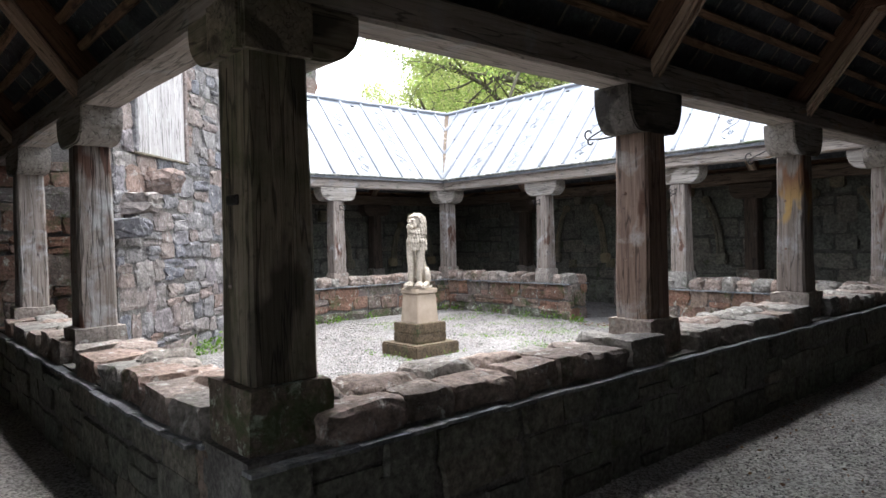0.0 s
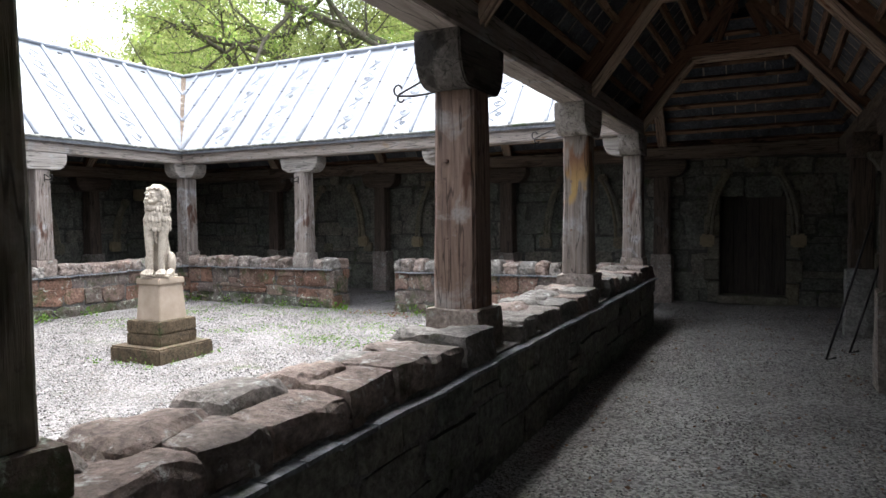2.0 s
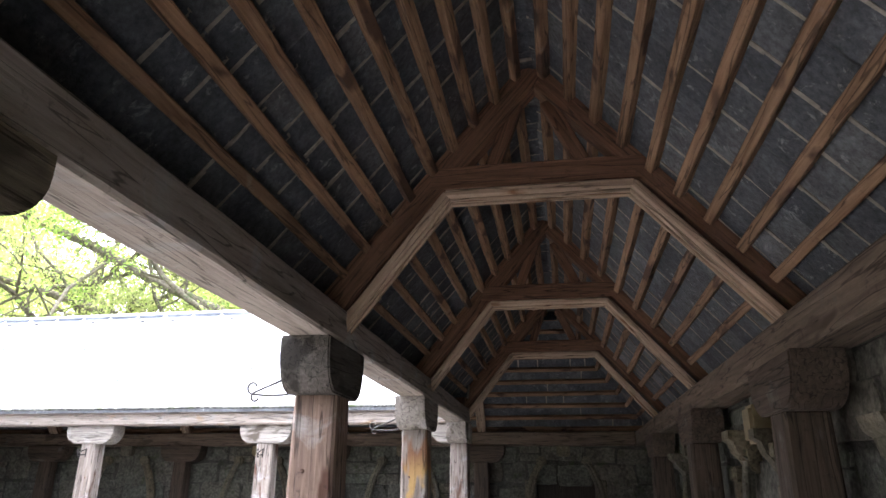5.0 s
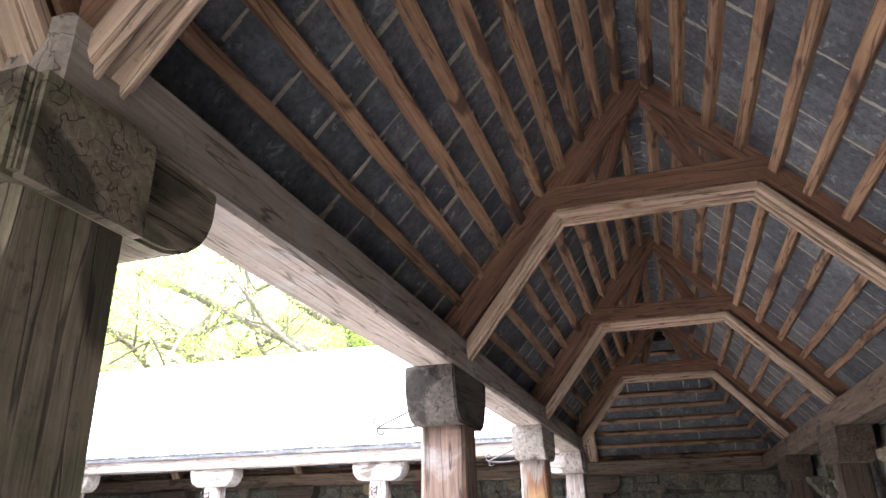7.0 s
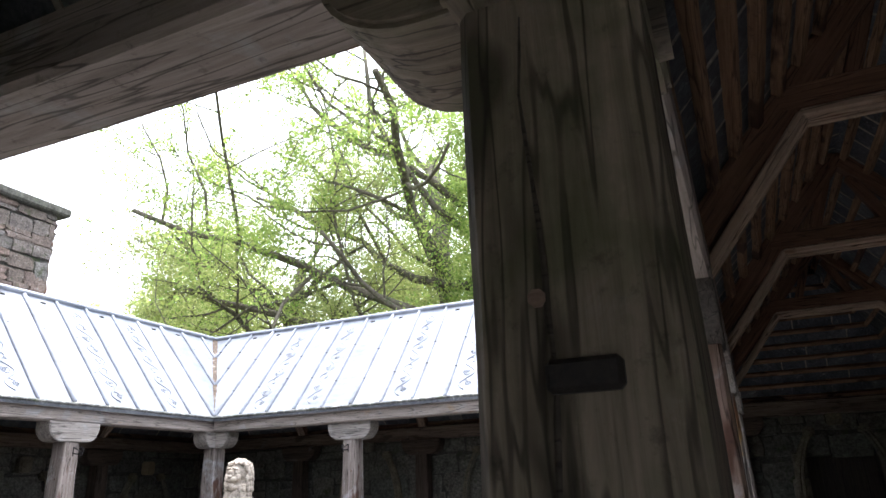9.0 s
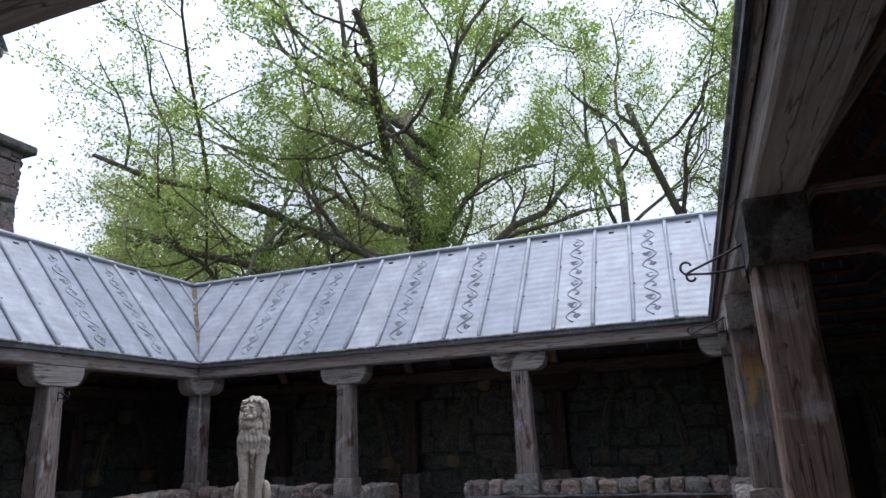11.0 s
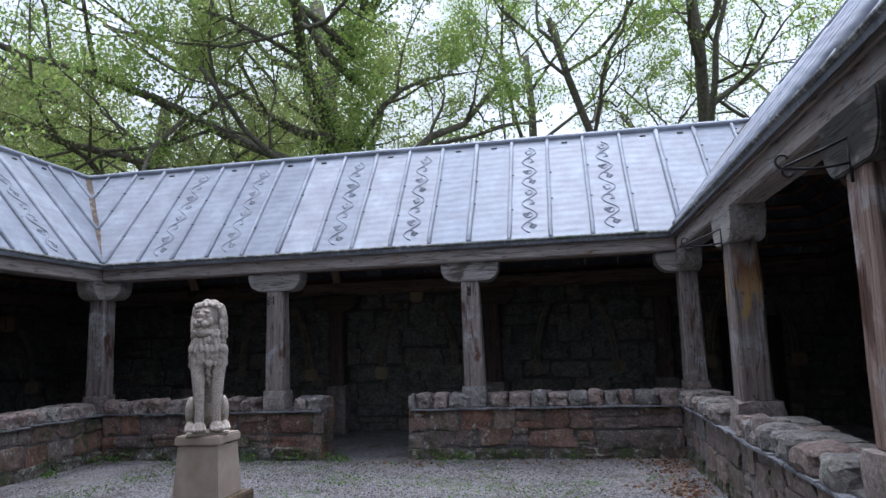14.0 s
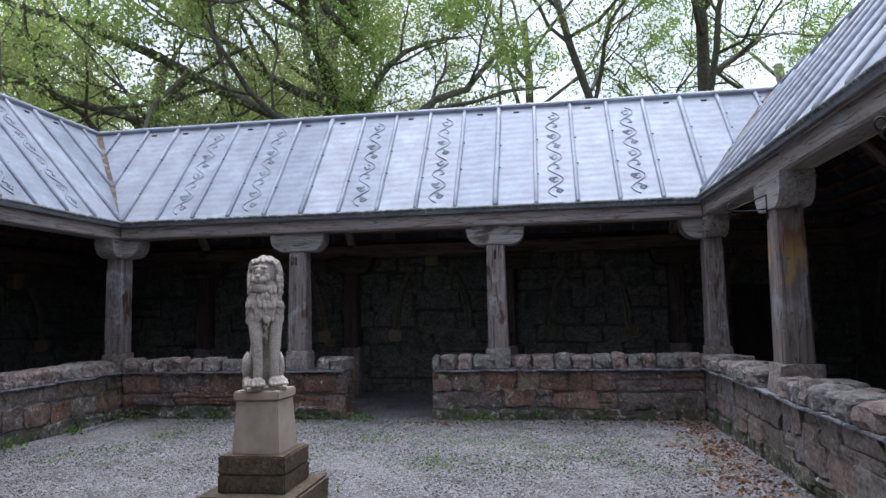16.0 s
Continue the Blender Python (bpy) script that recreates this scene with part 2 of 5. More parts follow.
M_SLATE = stone_mat("roof_slate", [(0.055, 0.062, 0.074), (0.085, 0.094, 0.108), (0.07, 0.078, 0.09), (0.13, 0.138, 0.148)], 30, (0.27, 0.28, 0.29), -0.02, 0.0, 0.6, 0.3, island=True)
M_SLATE_STRIP = stone_mat("slate_drip_course", [(0.16, 0.17, 0.185), (0.23, 0.235, 0.245), (0.12, 0.13, 0.14)], 30, (0.3, 0.31, 0.3), 0.0, 0.02, 0.7)
M_POINTING = plain_mat("pointing_strip", (0.20, 0.18, 0.155), (0.40, 0.36, 0.31), 20, 0.9)
M_POST = wood_mat("weathered_post_oak", (0.14, 0.112, 0.095), (0.34, 0.30, 0.27), (0.46, 0.455, 0.455), 0.04, (0.10, 0.055, 0.04), 0.8, 0.7, 0.60)
M_POST_RED = wood_mat("red_brown_post_oak", (0.13, 0.085, 0.068), (0.33, 0.235, 0.185), (0.44, 0.40, 0.375), 0.03, (0.09, 0.045, 0.03), 0.75, 0.7, 0.58)
M_POST_STAIN = wood_mat("stained_post_oak", (0.13, 0.105, 0.09), (0.29, 0.25, 0.22), (0.36, 0.35, 0.34), 0.02, (0.36, 0.235, 0.09), 0.75, 0.6, 0.51, 0.0, (0.42, 0.88))
M_POST_GREEN = wood_mat("algae_stained_post_oak", (0.13, 0.11, 0.08), (0.30, 0.255, 0.20), (0.37, 0.35, 0.32), -0.02, (0.07, 0.06, 0.045), 0.8, 0.6, 0.54, 0.10)
M_CAP = wood_mat("bolster_oak", (0.20, 0.18, 0.16), (0.38, 0.35, 0.32), (0.42, 0.41, 0.39), 0.05, (0.09, 0.075, 0.06), 0.8, 0.5, 0.63)
M_CAP_DARK = wood_mat("blackened_bolster_oak", (0.05, 0.045, 0.04), (0.15, 0.135, 0.12), (0.30, 0.29, 0.28), 0.0, (0.03, 0.026, 0.022), 0.8, 0.6, 0.5)
# post oak darkened so the shade along the back walls is in its colour
M_WALL_POST = wood_mat("shade_wall_post_oak", (0.05, 0.038, 0.03), (0.14, 0.105, 0.08), (0.19, 0.18, 0.16), -0.02, None, 0.8, 0.6)
# darker than the front plates: roof shade is painted into this oak
M_BACK_PLATE = wood_mat("shade_back_plate_oak", (0.10, 0.075, 0.055), (0.24, 0.185, 0.145), (0.20, 0.19, 0.17), -0.03, (0.08, 0.06, 0.045), 0.8, 0.5)
M_PLATE = wood_mat("wall_plate_oak", (0.21, 0.18, 0.158), (0.40, 0.35, 0.312), (0.40, 0.39, 0.38), 0.02, (0.30, 0.20, 0.12), 0.75, 0.45, 0.66)
M_TRUSS = wood_mat("brown_truss_oak", (0.085, 0.044, 0.027), (0.235, 0.13, 0.08), None, 0, None, 0.7, 0.5)
M_MOULD = wood_mat("pale_moulded_oak", (0.30, 0.215, 0.155), (0.54, 0.41, 0.31), None, 0, (0.20, 0.10, 0.05), 0.7, 0.35, 0.6)
M_BATTEN = wood_mat("sawn_batten", (0.15, 0.08, 0.043), (0.36, 0.225, 0.14), (0.40, 0.33, 0.27), -0.06, (0.08, 0.045, 0.03), 0.75, 0.4, 0.58)
M_LEAD = lead_mat()
M_LEAD_EDGE = stone_mat("lichened_eave_lead", [(0.16, 0.165, 0.16), (0.16, 0.165, 0.16)], 40, (0.36, 0.37, 0.33), 0.05, 0.08, 0.8, 0.6)
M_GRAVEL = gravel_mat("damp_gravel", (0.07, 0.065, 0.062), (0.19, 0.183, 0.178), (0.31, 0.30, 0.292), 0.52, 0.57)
# light painted into the tone: paler than the court gravel for dim walks
M_GRAVEL_BRIGHT = gravel_mat("brightened_gravel", (0.14, 0.132, 0.124), (0.35, 0.336, 0.318), (0.52, 0.50, 0.47), 0.58, 0)
M_VALLEY = stone_mat("rusty_valley_litter", [(0.13, 0.10, 0.075), (0.13, 0.10, 0.075)], 30, (0.33, 0.31, 0.28), 0.02, 0.02, 0.9, 0.9)
M_PEBBLE = stone_mat("gravel_chips", [(0.11, 0.105, 0.10), (0.19, 0.185, 0.18), (0.26, 0.252, 0.248), (0.34, 0.33, 0.315), (0.21, 0.185, 0.165)], 60, None, 0, 0, 0.9, 0.2, island=True)
M_IRON = plain_mat("black_iron", (0.02, 0.02, 0.022), (0.045, 0.04, 0.038), 40, 0.6, 0.6)
M_BARK = stone_mat("oak_bark", [(0.125, 0.11, 0.09), (0.125, 0.11, 0.09)], 14, (0.18, 0.19, 0.12), 0.03, 0.08, 0.95, 0.9)
M_LEAF = leaf_mat("young_oak_leaf", [(0.10, 0.165, 0.048), (0.16, 0.23, 0.072), (0.225, 0.285, 0.10), (0.30, 0.335, 0.14)], 0.62)
M_LEAF_Y = leaf_mat("yellow_green_leaf", [(0.16, 0.20, 0.085), (0.235, 0.27, 0.125), (0.32, 0.33, 0.18)], 0.62)
M_FERN = leaf_mat("fern_leaf", [(0.05, 0.11, 0.015), (0.09, 0.17, 0.025), (0.13, 0.22, 0.04)])
M_LITTER = leaf_mat("dead_leaf", [(0.13, 0.055, 0.03), (0.20, 0.10, 0.06), (0.25, 0.16, 0.09), (0.10, 0.05, 0.035)], 0.05)
M_PANEL = wood_mat("limewashed_board", (0.38, 0.36, 0.355), (0.50, 0.485, 0.48), (0.58, 0.58, 0.58), 0.05, None, 0.85, 0.25)
M_GRASS = plain_mat("woodland_ground", (0.05, 0.06, 0.025), (0.10, 0.10, 0.05), 1.5, 0.95)
M_DOOR = wood_mat("dark_door_oak", (0.03, 0.025, 0.02), (0.075, 0.06, 0.05), None, 0, None, 0.6, 0.4)
M_TAN = plain_mat("pale_arch_stone", (0.22, 0.18, 0.11), (0.34, 0.28, 0.18), 9, 0.9)

# ---- mesh helpers ----
rng = random.Random(7)


def mesh_of(name, bm, material):
    me = bpy.data.meshes.new(name)
    bm.normal_update()
    bm.to_mesh(me)
    bm.free()
    if material:
        me.materials.append(material)
    return me


def thing(name, label, category, group="", kind="", at=None):
    ob = new(name)
    ob.empty_display_size = 0.1
    if at is not None:
        ob.matrix_world = at
    return tagged(ob, label, category, group, kind)


def part(name, bm, material, parent, label="", m=None, smooth=False):
    me = bm if isinstance(bm, bpy.types.Mesh) else mesh_of(name, bm, material)
    if smooth:
        me.shade_smooth()
    ob = new(name, me)
    ob.parent = parent
    if m is not None:
        ob.matrix_basis = m
    if label:
        ob["label"] = label
    return ob


def solid(name, bm, material, label, category, kind="", m=None, smooth=False):
    me = mesh_of(name, bm, material)
    if smooth:
        me.shade_smooth()
    ob = new(name, me)
    if m is not None:
        ob.matrix_world = m
    return tagged(ob, label, category, "", kind)


def box_bm(sx, sy, sz, at=(0, 0, 0), bevel=0.0, seg=1):
    bm = bmesh.new()
    bmesh.ops.create_cube(bm, size=1.0, matrix=Matrix.Translation(at) @ Matrix.Diagonal((sx, sy, sz, 1)))
    if bevel:
        bmesh.ops.bevel(bm, geom=bm.edges[:], offset=bevel, segments=seg, affect="EDGES")
    return bm


def beam_bm(length, w, h, bevel=0.012, cuts=10, wob=0.004, seed=0):
    """A beam along local x, centred, with worn edges and slightly uneven faces."""
    bm = box_bm(length, w, h, (0, 0, 0), bevel, 1)
    if cuts:
        for i in range(1, cuts):
            x = -length / 2 + length * i / cuts
            bmesh.ops.bisect_plane(bm, geom=bm.verts[:] + bm.edges[:] + bm.faces[:], plane_co=(x, 0, 0), plane_no=(1, 0, 0))
        for v in bm.verts:
            n = noise.noise_vector(Vector((v.co.x * 1.3 + seed * 7.1, v.co.y * 3 + seed, v.co.z * 3)))
            v.co.y += n.y * wob
            v.co.z += n.z * wob
    return bm


def between(a, b, up=(0, 0, 1)):
    """Pose whose x axis runs from a to b, at the middle."""
    a, b = Vector(a), Vector(b)
    x = (b - a).normalized()
    y = Vector(up).cross(x).normalized()
    z = x.cross(y)
    m = Matrix((x, y, z)).transposed().to_4x4()
    m.translation = (a + b) / 2
    return m


def prism_bm(profile, depth, bevel=0.0):
    """Extrude a profile of (x, z) along y, centred."""
    bm = bmesh.new()
    f = bm.faces.new([bm.verts.new((x, -depth / 2, z)) for x, z in profile])
    r = bmesh.ops.extrude_face_region(bm, geom=[f])
    bmesh.ops.translate(bm, vec=(0, depth, 0), verts=[v for v in r["geom"] if isinstance(v, bmesh.types.BMVert)])
    bmesh.ops.recalc_face_normals(bm, faces=bm.faces[:])
    if bevel:
        bmesh.ops.bevel(bm, geom=[e for e in bm.edges if abs(e.verts[0].co.y - e.verts[1].co.y) < 1e-6], offset=bevel, segments=2, affect="EDGES")
    return bm


def tube(verts, faces, pts, radii, sides=6):
    """Add a tube through pts to the lists verts and faces."""
    base = len(verts)
    ref = Vector((0.31, 0.52, 0.79))
    for i, p in enumerate(pts):
        d = (pts[min(i + 1, len(pts) - 1)] - pts[max(i - 1, 0)])
        d = d.normalized() if d.length > 1e-9 else Vector((0, 0, 1))
        a = d.cross(ref)
        a = a.normalized() if a.length > 1e-4 else Vector((1, 0, 0))
        c = d.cross(a)
        for k in range(sides):
            t = 2 * math.pi * k / sides
            verts.append(p + (a * math.cos(t) + c * math.sin(t)) * radii[i])
    for i in range(len(pts) - 1):
        for k in range(sides):
            k2 = (k + 1) % sides
            faces.append((base + i * sides + k, base + i * sides + k2, base + (i + 1) * sides + k2, base + (i + 1) * sides + k))
    faces.append(tuple(base + k for k in range(sides))[::-1])
    faces.append(tuple(base + (len(pts) - 1) * sides + k for k in range(sides)))


def data_mesh(name, verts, faces, material, smooth=True):
    me = bpy.data.meshes.new(name)
    me.from_pydata(verts, [], faces)
    me.materials.append(material)
    if smooth:
        me.shade_smooth()
    return me


def rock_mesh(name, material, seed, rough=0.10, round_=0.16, cuts=2):
    """A unit block with knocked-off corners and an uneven face."""
    bm = bmesh.new()
    bmesh.ops.create_cube(bm, size=1.0)
    bmesh.ops.subdivide_edges(bm, edges=bm.edges[:], cuts=cuts, use_grid_fill=True)
    r = random.Random(seed)
    off = Vector((r.uniform(0, 50), r.uniform(0, 50), r.uniform(0, 50)))
    for v in bm.verts:
        outer = sum(1 for c in v.co if abs(c) > 0.49)
        if outer >= 2:
            v.co *= 1.0 - round_ * (0.45 if outer == 2 else 0.8)
        n = noise.noise_vector(v.co * 1.9 + off)
        v.co += n * rough
        if cuts > 2:
            v.co += noise.noise_vector(v.co * 6.5 + off) * rough * 0.45
        v.co += noise.noise_vector(v.co * 0.8 + off * 2) * rough * 0.5
        v.co.x = max(-0.53, min(0.53, v.co.x))
        v.co.z = max(-0.55, min(0.55, v.co.z))
    return mesh_of(name, bm, material)


def rock_set(name, material, n=8, rough=0.10, round_=0.16, cuts=2):
    return [rock_mesh(name, material, 11 * i + 3, rough, round_, cuts) for i in range(n)]


def stone_face(parent, centre, normal, length, z0, z1, course, width, depth, meshes, holes=(), seed=1, name="stone", gap=0.014, limit=300, foot=None):
    """Coursed rubble on one face of a wall: each stone is an object on a shared mesh. holes: (u0, u1, z0, z1)."""
    r = random.Random(seed)
    n = Vector(normal).normalized()
    ux = n.cross(Vector((0, 0, 1)))
    c = Vector(centre)
    z = z0
    made = 0
    while z < z1 - 0.03:
        h = r.uniform(*course)
        if z1 - (z + h) < course[0] * 0.7:
            h = z1 - z
        u = -length / 2 - r.uniform(0, width[0])
        while u < length / 2 - 0.02:
            w = r.uniform(*width)
            a, b = max(u, -length / 2), min(u + w, length / 2)
            if length / 2 - b < width[0] * 0.5:
                b = length / 2
                w = b - u
            u += w
            for h0, h1, hz0, hz1 in holes:
                if z + h / 2 > hz0 and z + h / 2 < hz1:
                    if a < h0 < b:
                        b = h0 if h0 - a > b - h1 else b
                    if a < h1 < b:
                        a = h1
                    if a >= h0 - 0.01 and b <= h1 + 0.01:
                        a = b
            if b - a < 0.06 or made >= limit:
                continue
            flat = r.random()
            f = r.uniform(0.35, 0.65)
            rows = ((0, f), (f, 1)) if flat < 0.28 and h > 0.15 else ((0, 1),)
            if z > z0 + 0.01 and flat > 0.86 and z + 2 * h < z1:
                rows = ((-0.35, 1),)
            for f0, f1 in rows:
                d = depth * r.uniform(0.75, 1.3)
                ob = new(name, r.choice(foot if foot and z < z0 + 0.01 else meshes))
                ob.parent = parent
                flip = r.choice((-1, 1))
                p = c + ux * ((a + b) / 2)
                lift = 0.035 * math.sin(1.7 * (a + b) / 2 + 5 * z) if z > z0 + 0.01 and z + h < z1 - 0.01 else 0.0
                hz = (f1 - f0) * h
                zc = z + h * (f0 + f1) / 2 + lift
                tilt = r.uniform(-0.04, 0.04)
                w_ = (b - a - gap) * flip
                ob.matrix_basis = Matrix(((ux.x * w_, n.x * d, -ux.x * tilt * hz, p.x), (ux.y * w_, n.y * d, -ux.y * tilt * hz, p.y), (tilt * w_, 0, (hz - gap) * flip, zc), (0, 0, 0, 1)))
                made += 1
        z += h

# ---- plan ----
G = -0.05            # level of the gravel
CX, CY = -0.06, -0.22  # the middle of the court
A = 4.84             # post lines at +-A from the middle of the court
POSTS = (-4.84, -1.61, 1.61, 4.84)
NORTH_POST = 4.94      # the north row stands a little farther out
EAST_U = (4.84, 1.44, -1.75, -5.02)   # posts and trusses of the east walk, along its side
EAVE, EAVE_Z = 4.60, 3.17
RIDGE, RIDGE_Z = 6.34, 5.22
OUT, OUT_Z = 8.57, 2.60
BACK = 8.14          # faces of the back walls, from the middle of the court
WALL_E, WALL_N, WALL_S, WALL_W = CX + BACK, CY + BACK, CY - BACK, CX - BACK
SLOPE = (RIDGE_Z - EAVE_Z) / (RIDGE - EAVE)
PLATE_Z0, PLATE_Z1 = 2.90, 3.14


def side_pose(side):
    """Local x along the side, local y outward from the court's middle."""
    return Matrix.Translation((CX, CY, 0)) @ Matrix.Rotation({"north": 0, "west": math.pi / 2, "south": math.pi, "east": -math.pi / 2}[side], 4, "Z")


# ---- ground ----
def ground():
    bm = bmesh.new()
    bmesh.ops.create_grid(bm, x_segments=60, y_segments=60, size=300)
    for v in bm.verts:
        d = max(abs(v.co.x), abs(v.co.y))
        v.co.z = G - 0.03 + (0 if d < 14 else 1.2 * noise.noise(v.co * 0.02) + 0.05 * (d - 14) * 0.3)
    solid("ground", bm, M_GRASS, "dark woodland ground around the cloister", "ground", "structure")
    bm = bmesh.new()
    bmesh.ops.create_grid(bm, x_segments=90, y_segments=90, size=8.3)
    for v in bm.verts:
        v.co.z = G + 0.018 * noise.noise(v.co * 0.9) + 0.008 * noise.noise(v.co * 4.0)
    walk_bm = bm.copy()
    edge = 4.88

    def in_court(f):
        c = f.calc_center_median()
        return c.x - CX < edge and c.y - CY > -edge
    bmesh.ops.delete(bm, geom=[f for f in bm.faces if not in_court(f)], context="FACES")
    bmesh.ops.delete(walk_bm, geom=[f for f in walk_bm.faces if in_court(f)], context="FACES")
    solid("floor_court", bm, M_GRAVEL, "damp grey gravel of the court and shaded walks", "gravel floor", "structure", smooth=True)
    solid("floor_walk", walk_bm, M_GRAVEL_BRIGHT, "grey gravel of the covered walks, brightened for missing light", "gravel floor", "structure", smooth=True)
    # unseen pale strip added beyond the south gap to throw light inside
    out = box_bm(7.5, 12.0, 0.06, (CX + 5.0, WALL_S - 6.6, G - 0.045))
    solid("path_outside", out, M_GRAVEL_BRIGHT, "unseen pale gravel strip added outside to bounce light in", "path", "structure")


ground()

# ---- stone sets ----
R_SAND = rock_set("stone", M_SAND, 12, 0.15, 0.14, 3)
R_EAST = rock_set("stone", M_EAST, 12, 0.15, 0.12, 3)
R_MOSS = rock_set("stone", M_MOSSY, 8, 0.18, 0.22, 3)
R_COPE = rock_set("coping_stone", M_COPE, 12, 0.10, 0.12, 5)
R_COBBLE = rock_set("coping_stone", M_COPE, 10, 0.13, 0.3, 4)
R_SLAB = rock_set("coping_stone", M_COPE, 12, 0.085, 0.09, 5)
R_GREY = rock_set("stone", M_GREY, 12, 0.20, 0.22, 3)
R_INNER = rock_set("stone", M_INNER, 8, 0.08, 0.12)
R_BASE = rock_set("base_stone", M_BASE, 4, 0.05, 0.08, 4)
R_BASE_DARK = rock_set("base_stone", M_MOSSY, 1, 0.04, 0.06, 4)


def coping(parent, c, normal, length, seed, z0=0.83, step=(0.24, 0.46), depth=0.6, height=(0.11, 0.17), skip=(), meshes=None):
    r = random.Random(seed)
    n = Vector(normal)
    ux = n.cross(Vector((0, 0, 1)))
    u = -length / 2
    while u < length / 2 - 0.05:
        w = min(r.uniform(*step), length / 2 - u)
        h = r.uniform(*height)
        p = Vector(c) + ux * (u + w / 2)
        u += w
        if any(abs(p.x - sx) < 0.12 + w * 0.25 and abs(p.y - sy) < 0.12 + w * 0.25 for sx, sy in skip):
            continue
        ob = new("coping_stone", r.choice(meshes or R_COPE))
        ob.parent = parent
        yaw = Matrix.Rotation(r.uniform(-0.07, 0.07), 4, "Z") @ Matrix.Rotation(r.uniform(-0.03, 0.03), 4, "X")
        base = Matrix(((ux.x, n.x, 0, p.x), (ux.y, n.y, 0, p.y), (0, 0, 1, z0 + h / 2 - 0.01), (0, 0, 0, 1)))
        ob.matrix_basis = base @ yaw @ Matrix.Diagonal((w * 0.97, depth * r.uniform(0.92, 1.08), h * 1.25, 1))


SLATE_SET = [mesh_of("slate", beam_bm(1, 1, 1, 0.0, 3, 0.12, i), M_SLATE_STRIP) for i in range(4)]


def drip(parent, c, normal, length, seed, z=0.69):
    r = random.Random(seed)
    n = Vector(normal)
    ux = n.cross(Vector((0, 0, 1)))
    u = -length / 2
    while u < length / 2 - 0.05:
        w = min(r.uniform(0.22, 0.5), length / 2 - u)
        p = Vector(c) + ux * (u + w / 2)
        u += w
        ob = new("slate", r.choice(SLATE_SET))
        ob.parent = parent
        base = Matrix(((ux.x, n.x, 0, p.x), (ux.y, n.y, 0, p.y), (0, 0, 1, z + r.uniform(-0.008, 0.008)), (0, 0, 0, 1)))
        ob.matrix_basis = base @ Matrix.Rotation(r.uniform(-0.03, 0.03), 4, "Y") @ Matrix.Diagonal((w, r.uniform(0.09, 0.13), 0.022, 1))


T0, T1 = 4.60, 5.16      # faces of the low walls


def low_wall(name, side, u0, u1, seed, label, posts=(), court=M_SAND, ends=False):
    """A low rubble wall on one side; u along the side, in that side's own pose."""
    m = side_pose(side) @ Matrix.Translation((0, 0.10 if side == "north" else 0.0, 0))
    core = box_bm(u1 - u0 - 0.04, T1 - T0 - 0.036, 0.74 - G, ((u0 + u1) / 2, (T0 + T1) / 2, (0.74 + G) / 2 - 0.02))
    core.transform(m)
    w = solid(name, core, M_MORTAR, label, "low wall", "structure")
    r3 = m.to_3x3()
    length = u1 - u0
    mid = (u0 + u1) / 2
    skip = [tuple((m @ Vector((p, A, 0)))[:2]) for p in posts]
    stone_face(w, m @ Vector((mid, T0 + 0.045, 0)), r3 @ Vector((0, -1, 0)), length, G - 0.03, 0.68, (0.19, 0.31), (0.22, 0.72), 0.11, R_EAST if side in ("east", "south") else R_SAND, seed=seed, gap=0.008, foot=R_MOSS)
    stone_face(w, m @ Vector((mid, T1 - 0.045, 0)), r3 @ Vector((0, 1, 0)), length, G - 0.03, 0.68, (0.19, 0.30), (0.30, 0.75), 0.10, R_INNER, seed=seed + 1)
    if ends:
        for u, s in ((u0, -1), (u1, 1)):
            stone_face(w, m @ Vector((u - s * 0.03, (T0 + T1) / 2, 0)), r3 @ Vector((s, 0, 0)), T1 - T0, G - 0.03, 0.68, (0.18, 0.28), (0.2, 0.4), 0.08, R_SAND, seed=seed + 5)
    for y, s in ((T0 - 0.01, -1), (T1 + 0.01, 1)):
        drip(w, m @ Vector((mid, y, 0)), r3 @ Vector((0, s, 0)), length, seed + 2 + s)
    if side == "north" or side == "west":
        coping(w, m @ Vector((mid, (T0 + T1) / 2 - 0.14, 0)), r3 @ Vector((0, -1, 0)), length, seed + 3, 0.70, (0.2, 0.36), 0.34, (0.17, 0.215), skip, R_COBBLE)
        coping(w, m @ Vector((mid, (T0 + T1) / 2 + 0.14, 0)), r3 @ Vector((0, -1, 0)), length, seed + 4, 0.70, (0.24, 0.4), 0.30, (0.15, 0.19), skip)
    else:
        coping(w, m @ Vector((mid, (T0 + T1) / 2 - 0.15, 0)), r3 @ Vector((0, -1, 0)), length, seed + 3, 0.70, (0.24, 0.52), 0.36, (0.16, 0.215), skip, R_COBBLE)
        coping(w, m @ Vector((mid, (T0 + T1) / 2 + 0.07, 0)), r3 @ Vector((0, -1, 0)), length, seed + 4, 0.70, (0.26, 0.60), 0.38, (0.15, 0.205), skip, R_SLAB)
    return w


# east: local x runs south to north reversed by the turn, so u = -y
low_wall("low_wall_east", "east", -A - 0.1, T1, 21, "low rubble wall of red and grey stone with rough coping", EAST_U)
low_wall("low_wall_north_east", "north", 0.60, 4.58, 31, "low red sandstone wall with rounded coping stones", POSTS, ends=True)
low_wall("low_wall_north_west", "north", -4.58, -0.78, 41, "low red sandstone wall ending at a gap", POSTS, ends=True)
low_wall("low_wall_west", "west", -0.7, T1, 51, "low rubble wall with mossy foot", POSTS)
low_wall("low_wall_south", "south", -4.58, 1.95, 61, "low rubble wall with rough split coping slabs", POSTS, ends=True)


